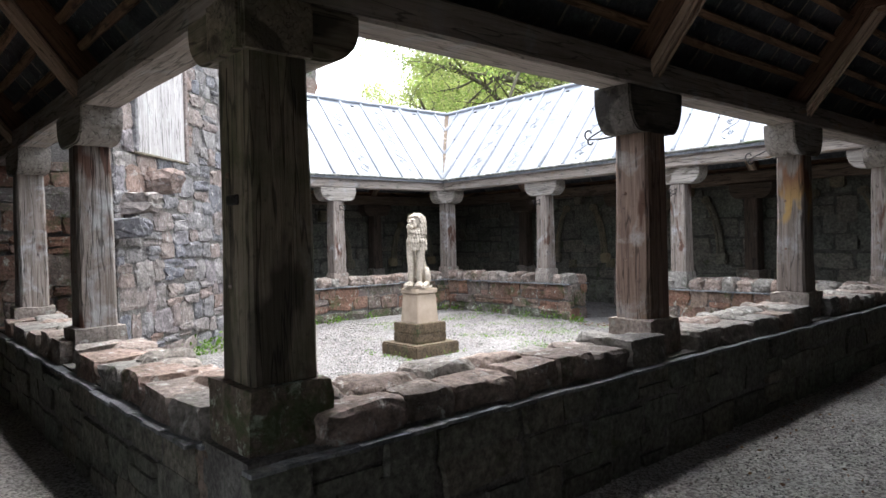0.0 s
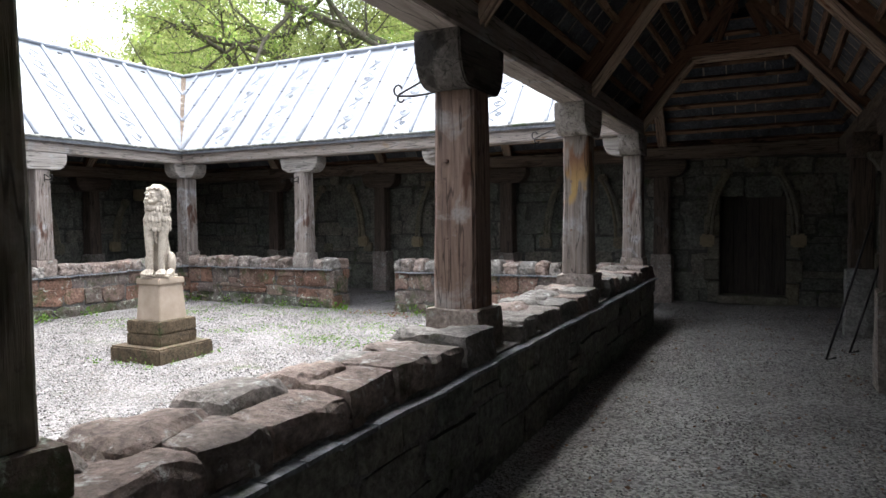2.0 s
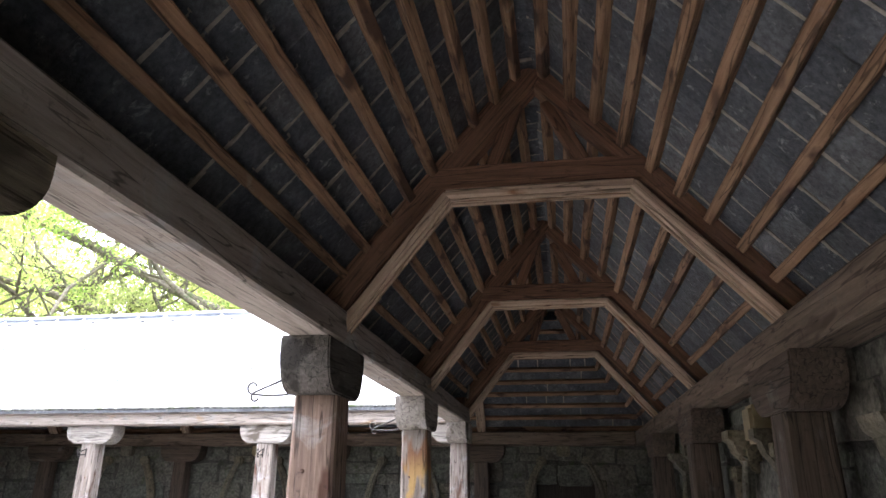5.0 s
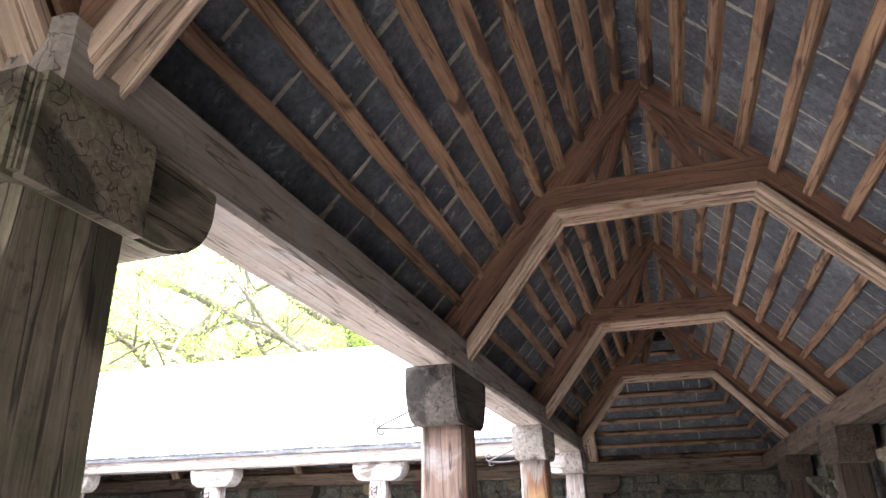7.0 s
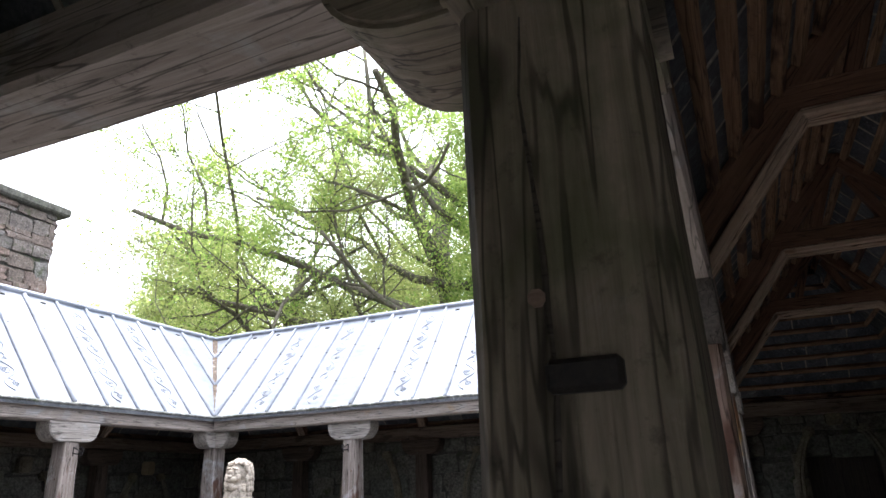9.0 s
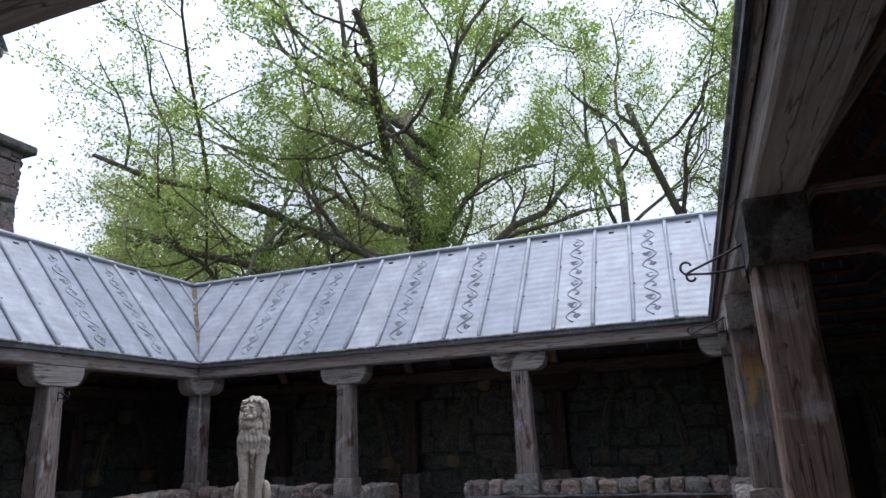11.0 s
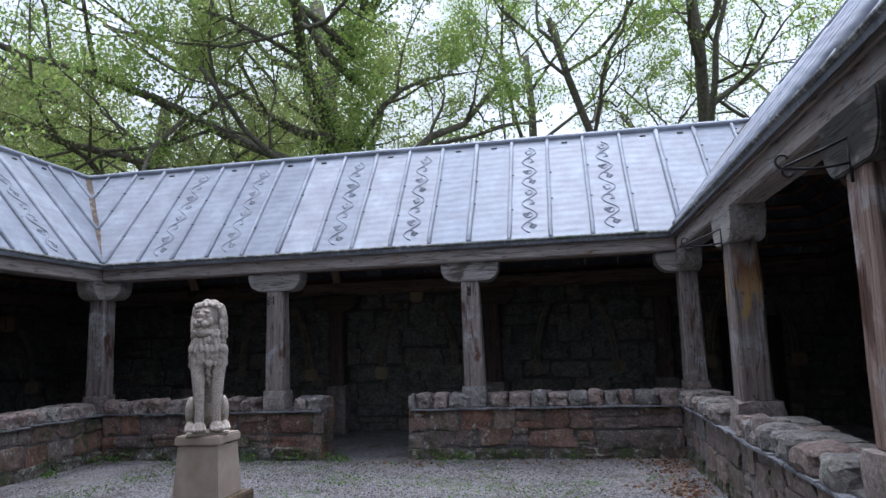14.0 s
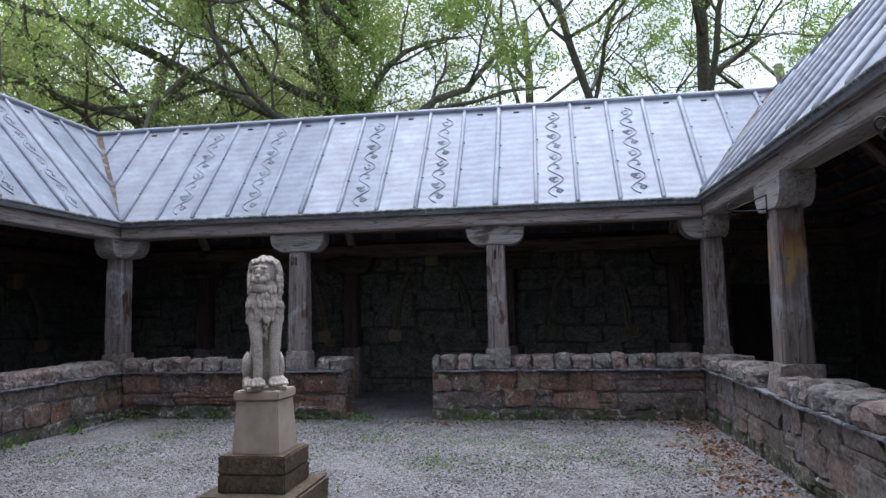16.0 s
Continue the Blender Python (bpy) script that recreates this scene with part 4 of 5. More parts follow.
def lead_roof(side, pitch, first, detail):
    """Lead-covered slopes: deck, panels, batten rolls, ridge roll, cast reliefs."""
    m = side_pose(side)
    root = thing("lead_roof_" + side, "lead-covered pitched roof with batten rolls and cast vine reliefs", "roof", kind="structure", at=m)
    part("deck", slab(side, EAVE, RIDGE, -0.075, -0.012), M_SLATE, root)
    part("outer_slope", slab(side, RIDGE, OUT, -0.075, 0.0), M_SLATE, root)
    lo, hi = ends_at(side, EAVE)
    n_in = Vector((0, -SLOPE, 1)).normalized()
    up = Vector((0, 1, SLOPE)).normalized()
    run = math.hypot(RIDGE - EAVE, RIDGE_Z - EAVE_Z)
    # eave edge, dressed down and lichened
    part("eave_edge", beam_bm(hi - lo, 0.07, 0.05, 0.018, 40, 0.010, 5), M_LEAD_EDGE, root, "dark lichened lead edge", Matrix.Translation(((lo + hi) / 2, EAVE + 0.012, EAVE_Z + 0.0)))
    part("fascia", box_bm(hi - lo, 0.03, 0.06, ((lo + hi) / 2, EAVE + 0.06, EAVE_Z - 0.05)), M_PLATE, root)
    r = random.Random(len(side))
    rlo, rhi = ends_at(side, RIDGE)
    relief = scroll_mesh(run * 0.86) if detail else None
    relief_s = scroll_mesh(run * 0.36) if detail else None
    k0 = math.floor((rlo - first) / pitch) - 1
    k1 = math.ceil((rhi - first) / pitch) + 1
    for k in range(k0, k1 + 1):
        x0, x1 = first + k * pitch, first + (k + 1) * pitch

        def w_start(x):
            return max(EAVE, abs(x)) if (x < 0 and rlo < -5) or (x > 0 and rhi > 5) else EAVE
        if x0 > rhi or x1 < rlo:
            continue
        a, b = max(x0, rlo), min(x1, rhi)
        wa, wb = w_start(a), w_start(b)
        # panel, a thin sheet on the deck
        bm = bmesh.new()
        nx, nw = 3, 7
        rows = []
        for i in range(nx + 1):
            x = a + (b - a) * i / nx
            ws = min(max(w_start(x), EAVE), RIDGE)
            rows.append([bm.verts.new(Vector((x, ws + (RIDGE - ws) * j / nw, w_z(ws + (RIDGE - ws) * j / nw))) + n_in * (0.006 * noise.noise(Vector((x * 2, j * 1.3, k * 3.1))))) for j in range(nw + 1)])
        for i in range(nx):
            for j in range(nw):
                try:
                    bm.faces.new((rows[i][j], rows[i + 1][j], rows[i + 1][j + 1], rows[i][j + 1]))
                except ValueError:
                    pass
        bmesh.ops.remove_doubles(bm, verts=bm.verts[:], dist=1e-5)
        part("panel", bm, M_LEAD, root, smooth=True)
        # batten roll
        if rlo < x0 < rhi:
            ws = w_start(x0)
            if ws < RIDGE - 0.15:
                big = k % 5 == 0
                rad = 0.044 if big else 0.034
                p0 = Vector((x0, ws + 0.02, w_z(ws + 0.02))) + n_in * 0.012
                p1 = Vector((x0, RIDGE - 0.02, w_z(RIDGE - 0.02))) + n_in * 0.012
                vs, fs = [], []
                pts = [p0 - up * 0.01, p0 + up * 0.02] + [p0.lerp(p1, t / 6) + Vector((r.uniform(-0.004, 0.004), 0, 0)) for t in range(1, 7)]
                tube(vs, fs, pts, [rad * 0.5] + [rad] * 7, 8)
                part("roll", data_mesh("roll", vs, fs, M_LEAD), None, root)
                if detail:
                    for t in (0.3, 0.62):
                        q = p0.lerp(p1, t + r.uniform(-0.05, 0.05)) + n_in * rad * 0.3
                        part("clip", box_bm(0.05, 0.03, 0.012, (0, 0, 0)), M_IRON, root, "", Matrix.Translation(q + Vector((rad, 0, 0))))
        xm = (x0 + x1) / 2
        ws = max(w_start(x0), w_start(x1))
        if detail and k % 5 in (1, 3) and ws < RIDGE - 0.5 and x0 > rlo and x1 < rhi:
            full = ws <= EAVE + 0.05
            mesh = relief if full else relief_s
            start = EAVE + 0.10 if full else RIDGE - 0.36 * (RIDGE - EAVE) - 0.08
            across = Vector((1, 0, 0))
            fr = Matrix((up, -across, n_in)).transposed().to_4x4()
            fr.translation = Vector((xm, start, w_z(start))) + n_in * 0.005
            part("vine_relief", mesh, None, root, "", fr)
        elif detail and k % 5 in (2, 4, 0) and ws < RIDGE - 0.3 and x0 > rlo and x1 < rhi:
            q = Vector((xm + r.uniform(-0.15, 0.15), RIDGE - 0.1, w_z(RIDGE - 0.1))) + n_in * 0.01
            part("vent_slot", box_bm(0.10, 0.035, 0.02, (0, 0, 0), 0.006), M_IRON, root, "", Matrix.Translation(q) @ Matrix.Rotation(0.85, 4, "X"))
    # ridge roll
    part("ridge_roll", beam_bm(rhi - rlo, 0.11, 0.10, 0.035, 40, 0.008, 9), M_LEAD, root, "", Matrix.Translation(((rlo + rhi) / 2, RIDGE, RIDGE_Z + 0.025)))
    return root


lead_roof("north", 0.624, -4.60, True)
lead_roof("west", 0.624, 4.60 - 0.624 * 20, True)
lead_roof("east", 0.624, -4.66, False)
lead_roof("south", 0.624, -4.66, False)

# valley gutters, with rust and litter
for sx, sy in ((-1, 1), (1, 1), (1, -1)):
    a, b = Vector((CX + sx * (EAVE + 0.03), CY + sy * (EAVE + 0.03), EAVE_Z + 0.03)), Vector((CX + sx * (RIDGE - 0.05), CY + sy * (RIDGE - 0.05), RIDGE_Z - 0.03))
    solid("valley_gutter", beam_bm((b - a).length, 0.12, 0.03, 0.008, 24, 0.016, 3), M_VALLEY, "rust-brown valley gutter filled with litter", "gutter", m=between(a, b))


# ---- underside: slates and battens ----
def underside(side, detail):
    m = side_pose(side)
    root = thing("ceiling_" + side, "open roof underside of slates on sawn battens", "ceiling", kind="structure", at=m)
    slopes = ((EAVE + 0.25, RIDGE - 0.03, 9), (RIDGE + 0.03, OUT - 0.42, 10))
    vs, fs = [], []
    sv, sf = [], []
    r = random.Random(17)
    for w0, w1, n in slopes:
        for i in range(n):
            w = w0 + (w1 - w0) * (i + 0.5) / n
            lo, hi = ends_at(side, w)
            z = w_z(w) - 0.082 - 0.05
            ang = math.atan(SLOPE) if w < RIDGE else -math.atan((RIDGE_Z - OUT_Z) / (OUT - RIDGE))
            part("batten", beam_bm(hi - lo, 0.068, 0.092, 0.006, 24, 0.011, i + int(w * 10)), M_BATTEN, root, "", Matrix.Translation(((lo + hi) / 2, w, z)) @ Matrix.Rotation(ang, 4, "X"))
        # slates between the battens
        for i in range(n + 1):
            wa = w0 + (w1 - w0) * (i - 0.5) / n + 0.01
            wb = w0 + (w1 - w0) * (i + 0.5) / n + 0.03
            lo, hi = ends_at(side, (wa + wb) / 2)
            u = lo + r.uniform(0, 0.2)
            while u < hi:
                sw = r.uniform(0.24, 0.40)
                b = len(vs)
                dz = r.uniform(-0.012, 0.004)
                for uu, ww, ll in ((u, wa, 0), (u + sw - 0.008, wa, 0), (u + sw - 0.008, wb, -0.012), (u, wb, -0.012)):
                    vs.append((uu, ww, w_z(ww) - 0.083 + dz + ll))
                fs.append((b, b + 1, b + 2, b + 3))
                if r.random() < (0.65 if detail else 0.3):
                    s = len(sv)
                    uu = u + sw - 0.004
                    z0, z1 = w_z(wa) - 0.098, w_z(wb) - 0.098
                    half = r.uniform(0.008, 0.016)
                    for q in ((uu - half, wa, z0), (uu + half, wa, z0), (uu + half, wb, z1), (uu - half, wb, z1), (uu - half, wa, z0 + 0.02), (uu + half, wa, z0 + 0.02), (uu + half, wb, z1 + 0.02), (uu - half, wb, z1 + 0.02)):
                        sv.append(q)
                    for q in ((0, 1, 2, 3), (4, 7, 6, 5), (0, 4, 5, 1), (2, 6, 7, 3), (0, 3, 7, 4), (1, 5, 6, 2)):
                        sf.append(tuple(s + j for j in q))
                u += sw
    ob = part("slates", data_mesh("slates", vs, fs, M_SLATE, False), None, root, "dark blue-grey slates")
    ob["kind"] = "stuff"
    ob = part("pointing", data_mesh("pointing", sv, sf, M_POINTING, False), None, root, "pale strips of mortar between the slates")
    ob["kind"] = "stuff"


for s, d in (("east", True), ("south", True), ("north", False), ("west", False)):
    underside(s, d)


# ---- trusses ----
def truss(side, u, back):
    """Arch-braced truss across the walk: rafters, moulded braces, collar, apex struts."""
    at = side_pose(side) @ Matrix.Translation((u, 0, 0))
    t = thing("roof_truss", "brown oak roof truss with pale moulded braces and collar", "roof truss", "trusses of the walks", at=at)
    b0, b1 = Vector((0, 4.94, 2.97)), Vector((0, 5.72, 3.97))
    c0, c1 = Vector((0, back - 0.24, 2.95)), Vector((0, 7.02, 3.97))
    apex = Vector((0, RIDGE + 0.03, 5.01))
    # rafters
    for foot in (Vector((0, 4.76, 3.07)), Vector((0, back - 0.05, 3.06))):
        d = (apex - foot).normalized()
        part("rafter", beam_bm((apex - foot).length, 0.15, 0.21, 0.012, 8, 0.004, 2), M_TRUSS, t, "", between(foot, apex, (1, 0, 0)) @ Matrix.Rotation(math.pi / 2, 4, "X"))
    for p, q in ((b0, b1), (c0, c1)):
        d = (q - p).normalized()
        nrm = Vector((0, -d.z, d.y)) if d.y > 0 else Vector((0, d.z, -d.y))
        mm = between(p, q, (1, 0, 0)) @ Matrix.Rotation(math.pi / 2, 4, "X")
        part("moulded_brace", beam_bm((q - p).length + 0.04, 0.17, 0.07, 0.014, 6, 0.003, 3), M_MOULD, t, "pale moulded soffit", Matrix.Translation(nrm * 0.03) @ mm)
        for s in (-0.045, 0.045):
            part("bead", beam_bm((q - p).length, 0.026, 0.03, 0.008, 0), M_MOULD, t, "", Matrix.Translation(nrm * -0.012 + Vector((s, 0, 0))) @ mm)
    mid = (b1 + c1) / 2
    L = (c1 - b1).length
    part("collar", beam_bm(L + 0.3, 0.15, 0.19, 0.012, 6, 0.004, 5), M_TRUSS, t, "", Matrix.Translation(mid + Vector((0, 0, 0.155))) @ Matrix.Rotation(math.pi / 2, 4, "Z"))
    part("collar_moulding", beam_bm(L + 0.06, 0.18, 0.065, 0.014, 6, 0.003, 6), M_MOULD, t, "pale moulded soffit", Matrix.Translation(mid + Vector((0, 0, 0.028))) @ Matrix.Rotation(math.pi / 2, 4, "Z"))
    for s in (-0.045, 0.045):
        part("bead", beam_bm(L, 0.026, 0.03, 0.008, 0), M_MOULD, t, "", Matrix.Translation(mid + Vector((s, 0, -0.014))) @ Matrix.Rotation(math.pi / 2, 4, "Z"))
    for y in (-0.33, 0.33):
        p, q = mid + Vector((0, y, 0.25)), Vector((0, RIDGE + y * 0.35, 4.74))
        part("apex_strut", beam_bm((q - p).length, 0.09, 0.11, 0.01, 4, 0.003, 7), M_TRUSS, t, "", between(p, q, (1, 0, 0)) @ Matrix.Rotation(math.pi / 2, 4, "X"))
    return t


for side, back in (("east", BACK), ("south", BACK), ("north", BACK), ("west", BACK)):
    for u in (EAST_U if side == "east" else POSTS):
        if (side == "west" and u < 0) or (side == "south" and u > 3):
            continue
        truss(side, u, back)

# ---- door at the end of the east walk ----
def end_door():
    x0, x1, top = DOOR
    xm = (x0 + x1) / 2
    y = WALL_N
    d = thing("door_1", "dark oak plank door under a stone arch", "door", kind="structure", at=Matrix.Translation((xm, y, 0)))
    n = 5
    for i in range(n):
        w = (x1 - x0) / n
        part("plank", beam_bm(top - G, w - 0.006, 0.05, 0.006, 4, 0.002, i), M_DOOR, d, "", Matrix.Translation((-(x1 - x0) / 2 + w * (i + 0.5), 0.36, (top + G) / 2)) @ UPRIGHT @ Matrix.Rotation(math.pi / 2, 4, "X"))
    part("backing", box_bm(x1 - x0 + 0.02, 0.04, top - G + 0.05, (0, 0.42, (top + G) / 2)), M_DOOR, d)
    part("threshold", box_bm(x1 - x0 + 0.1, 0.5, 0.16, (0, 0.1, G + 0.08), 0.02), M_CARVED, d, "worn stone step")
    for s in (-1, 1):
        for i in range(5):
            part("jamb_stone", box_bm(0.22 + 0.06 * (i % 2), 0.16, 0.40, (s * ((x1 - x0) / 2 + 0.11 + 0.03 * (i % 2)), 0.0, G + 0.22 + 0.43 * i), 0.02), M_CARVED, d)
    part("tympanum", box_bm(1.05, 0.06, 0.5, (0, 0.05, top + 0.22)), M_INNER, d)


end_door()


# ---- lion statue ----
def ball(bm, at, r, rot=(0, 0, 0), sub=3):
    m = Matrix.LocRotScale(at, Euler([radians(a) for a in rot]), r)
    bmesh.ops.create_icosphere(bm, subdivisions=sub, radius=1.0, matrix=m)


def limb(bm, pts, radii):
    for (a, ra), (b, rb) in zip(zip(pts, radii), zip(pts[1:], radii[1:])):
        a, b = Vector(a), Vector(b)
        n = max(2, int((b - a).length / (min(ra, rb) * 0.5)))
        for i in range(n + 1):
            t = i / n
            r = ra + (rb - ra) * t
            ball(bm, a.lerp(b, t), (r, r, r), sub=2)


def locks(bm, r, z, rad, n, size, centre=(0.0, 0.0), squash=1.0, arc=180, droop=12, jitter=0.10):
    """One tier of hanging locks round a centre; arc: degrees to each side of the front."""
    for k in range(n):
        a = radians(arc) * (2 * (k + 0.5) / n - 1) + r.uniform(-jitter, jitter) * 0.5
        x, y = centre[0] + math.sin(a) * rad, centre[1] - math.cos(a) * rad * squash
        zz = z + r.uniform(-0.014, 0.014)
        m = Matrix.Translation((x, y, zz)) @ Matrix.Rotation(a, 4, "Z") @ Matrix.Rotation(radians(-droop + r.uniform(-6, 6)), 4, "X") @ Matrix.Rotation(radians(r.uniform(-16, 16)), 4, "Y") @ Matrix.Diagonal((*size, 1))
        bmesh.ops.create_icosphere(bm, subdivisions=2, radius=1.0, matrix=m)


def lion():
    """A seated lion facing -y, from its paws at z 0 to the mane's crown."""
    r = random.Random(5)
    bm = bmesh.new()
    # trunk, back and haunches
    limb(bm, [(0, 0.0, 0.66), (0, 0.07, 0.45), (0, 0.13, 0.22)], [0.115, 0.105, 0.13])
    ball(bm, (0, 0.17, 0.16), (0.15, 0.16, 0.16))
    for s in (-1, 1):
        limb(bm, [(s * 0.088, -0.055, 0.60), (s * 0.078, -0.11, 0.36), (s * 0.068, -0.135, 0.20), (s * 0.070, -0.14, 0.07)], [0.068, 0.050, 0.040, 0.043])
        ball(bm, (s * 0.072, -0.155, 0.048), (0.058, 0.075, 0.046))
        for k in (-1.5, -0.5, 0.5, 1.5):
            limb(bm, [(s * 0.072 + k * 0.028, -0.19, 0.062), (s * 0.074 + k * 0.031, -0.235, 0.030)], [0.015, 0.018])
        ball(bm, (s * 0.135, 0.09, 0.165), (0.048, 0.125, 0.135), (18, 0, 0))
        ball(bm, (s * 0.145, -0.02, 0.045), (0.042, 0.13, 0.042))
        for k in (-1, 0, 1):
            limb(bm, [(s * 0.147 + k * 0.024, -0.11, 0.055), (s * 0.148 + k * 0.026, -0.155, 0.026)], [0.013, 0.016])
    # tuft of hair between the forelegs
    for k in range(5):
        ball(bm, (0.006 * (-1) ** k, -0.125 + 0.008 * k, 0.54 - 0.03 * k), (0.02 - 0.002 * k, 0.02, 0.026), sub=2)
    # two bib tiers of the mane
    ball(bm, (0, -0.005, 0.70), (0.145, 0.135, 0.13))
    locks(bm, r, 0.60, 0.138, 22, (0.021, 0.024, 0.055), (0, -0.005), 0.95, 150, 16)
    locks(bm, r, 0.655, 0.142, 20, (0.022, 0.022, 0.05), (0, -0.005), 0.95, 150, 14)
    locks(bm, r, 0.715, 0.140, 20, (0.022, 0.026, 0.055), (0, -0.005), 0.98, 160, 22)
    body, bm = bm, bmesh.new()
    # neck and collar
    ball(bm, (0, 0.01, 0.83), (0.125, 0.125, 0.15))
    locks(bm, r, 0.775, 0.125, 18, (0.022, 0.022, 0.045), (0, 0.0), 1.0, 165, 18)
    # skull, cheeks, brow
    ball(bm, (0, 0.0, 0.985), (0.112, 0.115, 0.125))
    ball(bm, (0, -0.070, 0.97), (0.080, 0.068, 0.105))
    ball(bm, (0, -0.135, 0.985), (0.030, 0.055, 0.030), (-38, 0, 0))
    ball(bm, (0, -0.172, 0.955), (0.030, 0.018, 0.017), sub=2)
    for s in (-1, 1):
        ball(bm, (s * 0.031, -0.150, 0.925), (0.036, 0.034, 0.028), sub=2)
        ball(bm, (s * 0.058, -0.105, 0.945), (0.034, 0.035, 0.04), sub=2)
        ball(bm, (s * 0.042, -0.135, 1.036), (0.034, 0.022, 0.012), (0, s * 16, s * 10), sub=2)
        ball(bm, (s * 0.040, -0.131, 1.008), (0.015, 0.012, 0.010), sub=2)
        ball(bm, (s * 0.040, -0.122, 0.988), (0.026, 0.016, 0.008), (0, -s * 10, 0), sub=2)
        # ear
        ball(bm, (s * 0.112, -0.03, 1.055), (0.024, 0.016, 0.032), (0, s * 25, 0), sub=2)
        ball(bm, (s * 0.117, -0.046, 1.055), (0.010, 0.008, 0.018), (0, s * 25, 0), sub=2)
    # open jaw holding a round lip
    ball(bm, (0, -0.128, 0.862), (0.046, 0.044, 0.034), sub=2)
    ball(bm, (0, -0.10, 0.845), (0.07, 0.06, 0.035))
    # hair of the crown and the sides, in wavy tiers
    for z, rad, n, arc0 in ((1.115, 0.055, 9, 0), (1.09, 0.098, 14, 0), (1.045, 0.128, 16, 62), (0.995, 0.138, 17, 62), (0.945, 0.142, 17, 58), (0.895, 0.142, 17, 50), (0.84, 0.140, 18, 34)):
        for k in range(n):
            a = 2 * math.pi * (k + 0.5 * (int(z * 100) % 2)) / n + r.uniform(-0.1, 0.1)
            w = (math.degrees(a) + 180) % 360 - 180
            if abs(w) < arc0:
                continue
            x, y = math.sin(a) * rad, 0.012 - math.cos(a) * rad * 0.95
            m = Matrix.Translation((x, y, z + r.uniform(-0.01, 0.01))) @ Matrix.Rotation(a, 4, "Z") @ Matrix.Rotation(radians(-14 if z < 1.08 else -60), 4, "X") @ Matrix.Rotation(radians(r.uniform(-26, 26)), 4, "Y") @ Matrix.Diagonal((0.021, 0.019, 0.043, 1))
            bmesh.ops.create_icosphere(bm, subdivisions=2, radius=1.0, matrix=m)
    # fringe above the brow
    for k in range(-3, 4):
        ball(bm, (k * 0.03, -0.078 + 0.006 * abs(k), 1.108 - 0.006 * abs(k)), (0.013, 0.024, 0.020), (30, k * 9, 0), sub=2)
    # the head looks a little aside from the body's line
    bm.transform(Matrix.Rotation(radians(-27), 4, "Z"))
    head = bpy.data.meshes.new("head")
    bm.to_mesh(head)
    bm.free()
    bm = body
    bm.from_mesh(head)
    bpy.data.meshes.remove(head)
    bmesh.ops.create_cube(bm, size=1.0, matrix=Matrix.Translation((0, 0.02, -0.005)) @ Matrix.Diagonal((0.34, 0.46, 0.03, 1)))
    me = mesh_of("lion_statue", bm, M_STATUE)
    ob = new("lion_statue", me)
    ob.matrix_world = Matrix.Translation((PX, PY - 0.02, 0.975)) @ Matrix.Rotation(radians(31), 4, "Z") @ Matrix.Diagonal((1.0, 0.80, 1.0, 1))
    rm = ob.modifiers.new("remesh", "REMESH")
    rm.mode, rm.voxel_size, rm.use_smooth_shade = "VOXEL", 0.0055, True
    sm = ob.modifiers.new("smooth", "SMOOTH")
    sm.factor, sm.iterations = 0.5, 1
    tagged(ob, "pale stone statue of a seated lion on a plinth", "statue")


PX, PY = -0.15, -0.12


def plinth():
    p = thing("statue_plinth", "stepped plinth of buff stone on brown stained slabs", "plinth", at=Matrix.Translation((PX, PY, 0)))
    def block(name, s, z0, z1, mat, label="", taper=0.0, bevel=0.012):
        bm = box_bm(s, s, z1 - z0, (0, 0, (z0 + z1) / 2), 0.0)
        for v in bm.verts:
            if v.co.z > (z0 + z1) / 2:
                v.co.x *= 1 - taper
                v.co.y *= 1 - taper
        bmesh.ops.bevel(bm, geom=bm.edges[:], offset=bevel, segments=2, affect="EDGES")
        bmesh.ops.subdivide_edges(bm, edges=[e for e in bm.edges if e.calc_length() > 0.15], cuts=6, use_grid_fill=True)
        for v in bm.verts:
            v.co += noise.noise_vector(v.co * 7.0 + Vector((z0 * 9, 0, 0))) * 0.004
        part(name, bm, mat, p, label)
    block("base_slab", 0.86, G - 0.06, 0.135, M_PLINTH_D, "brown stained base slab", 0.0, 0.02)
    block("second_slab", 0.585, 0.13, 0.285, M_PLINTH_D, "brown stained slab", 0.0, 0.012)
    block("third_slab", 0.58, 0.283, 0.435, M_PLINTH_D, "brown stained slab", 0.0, 0.012)
    block("pedestal", 0.42, 0.43, 0.88, M_PLINTH, "smooth buff stone block", 0.13, 0.010)
    block("cap", 0.405, 0.875, 0.955, M_PLINTH, "projecting buff cap", 0.0, 0.012)


plinth()
lion()


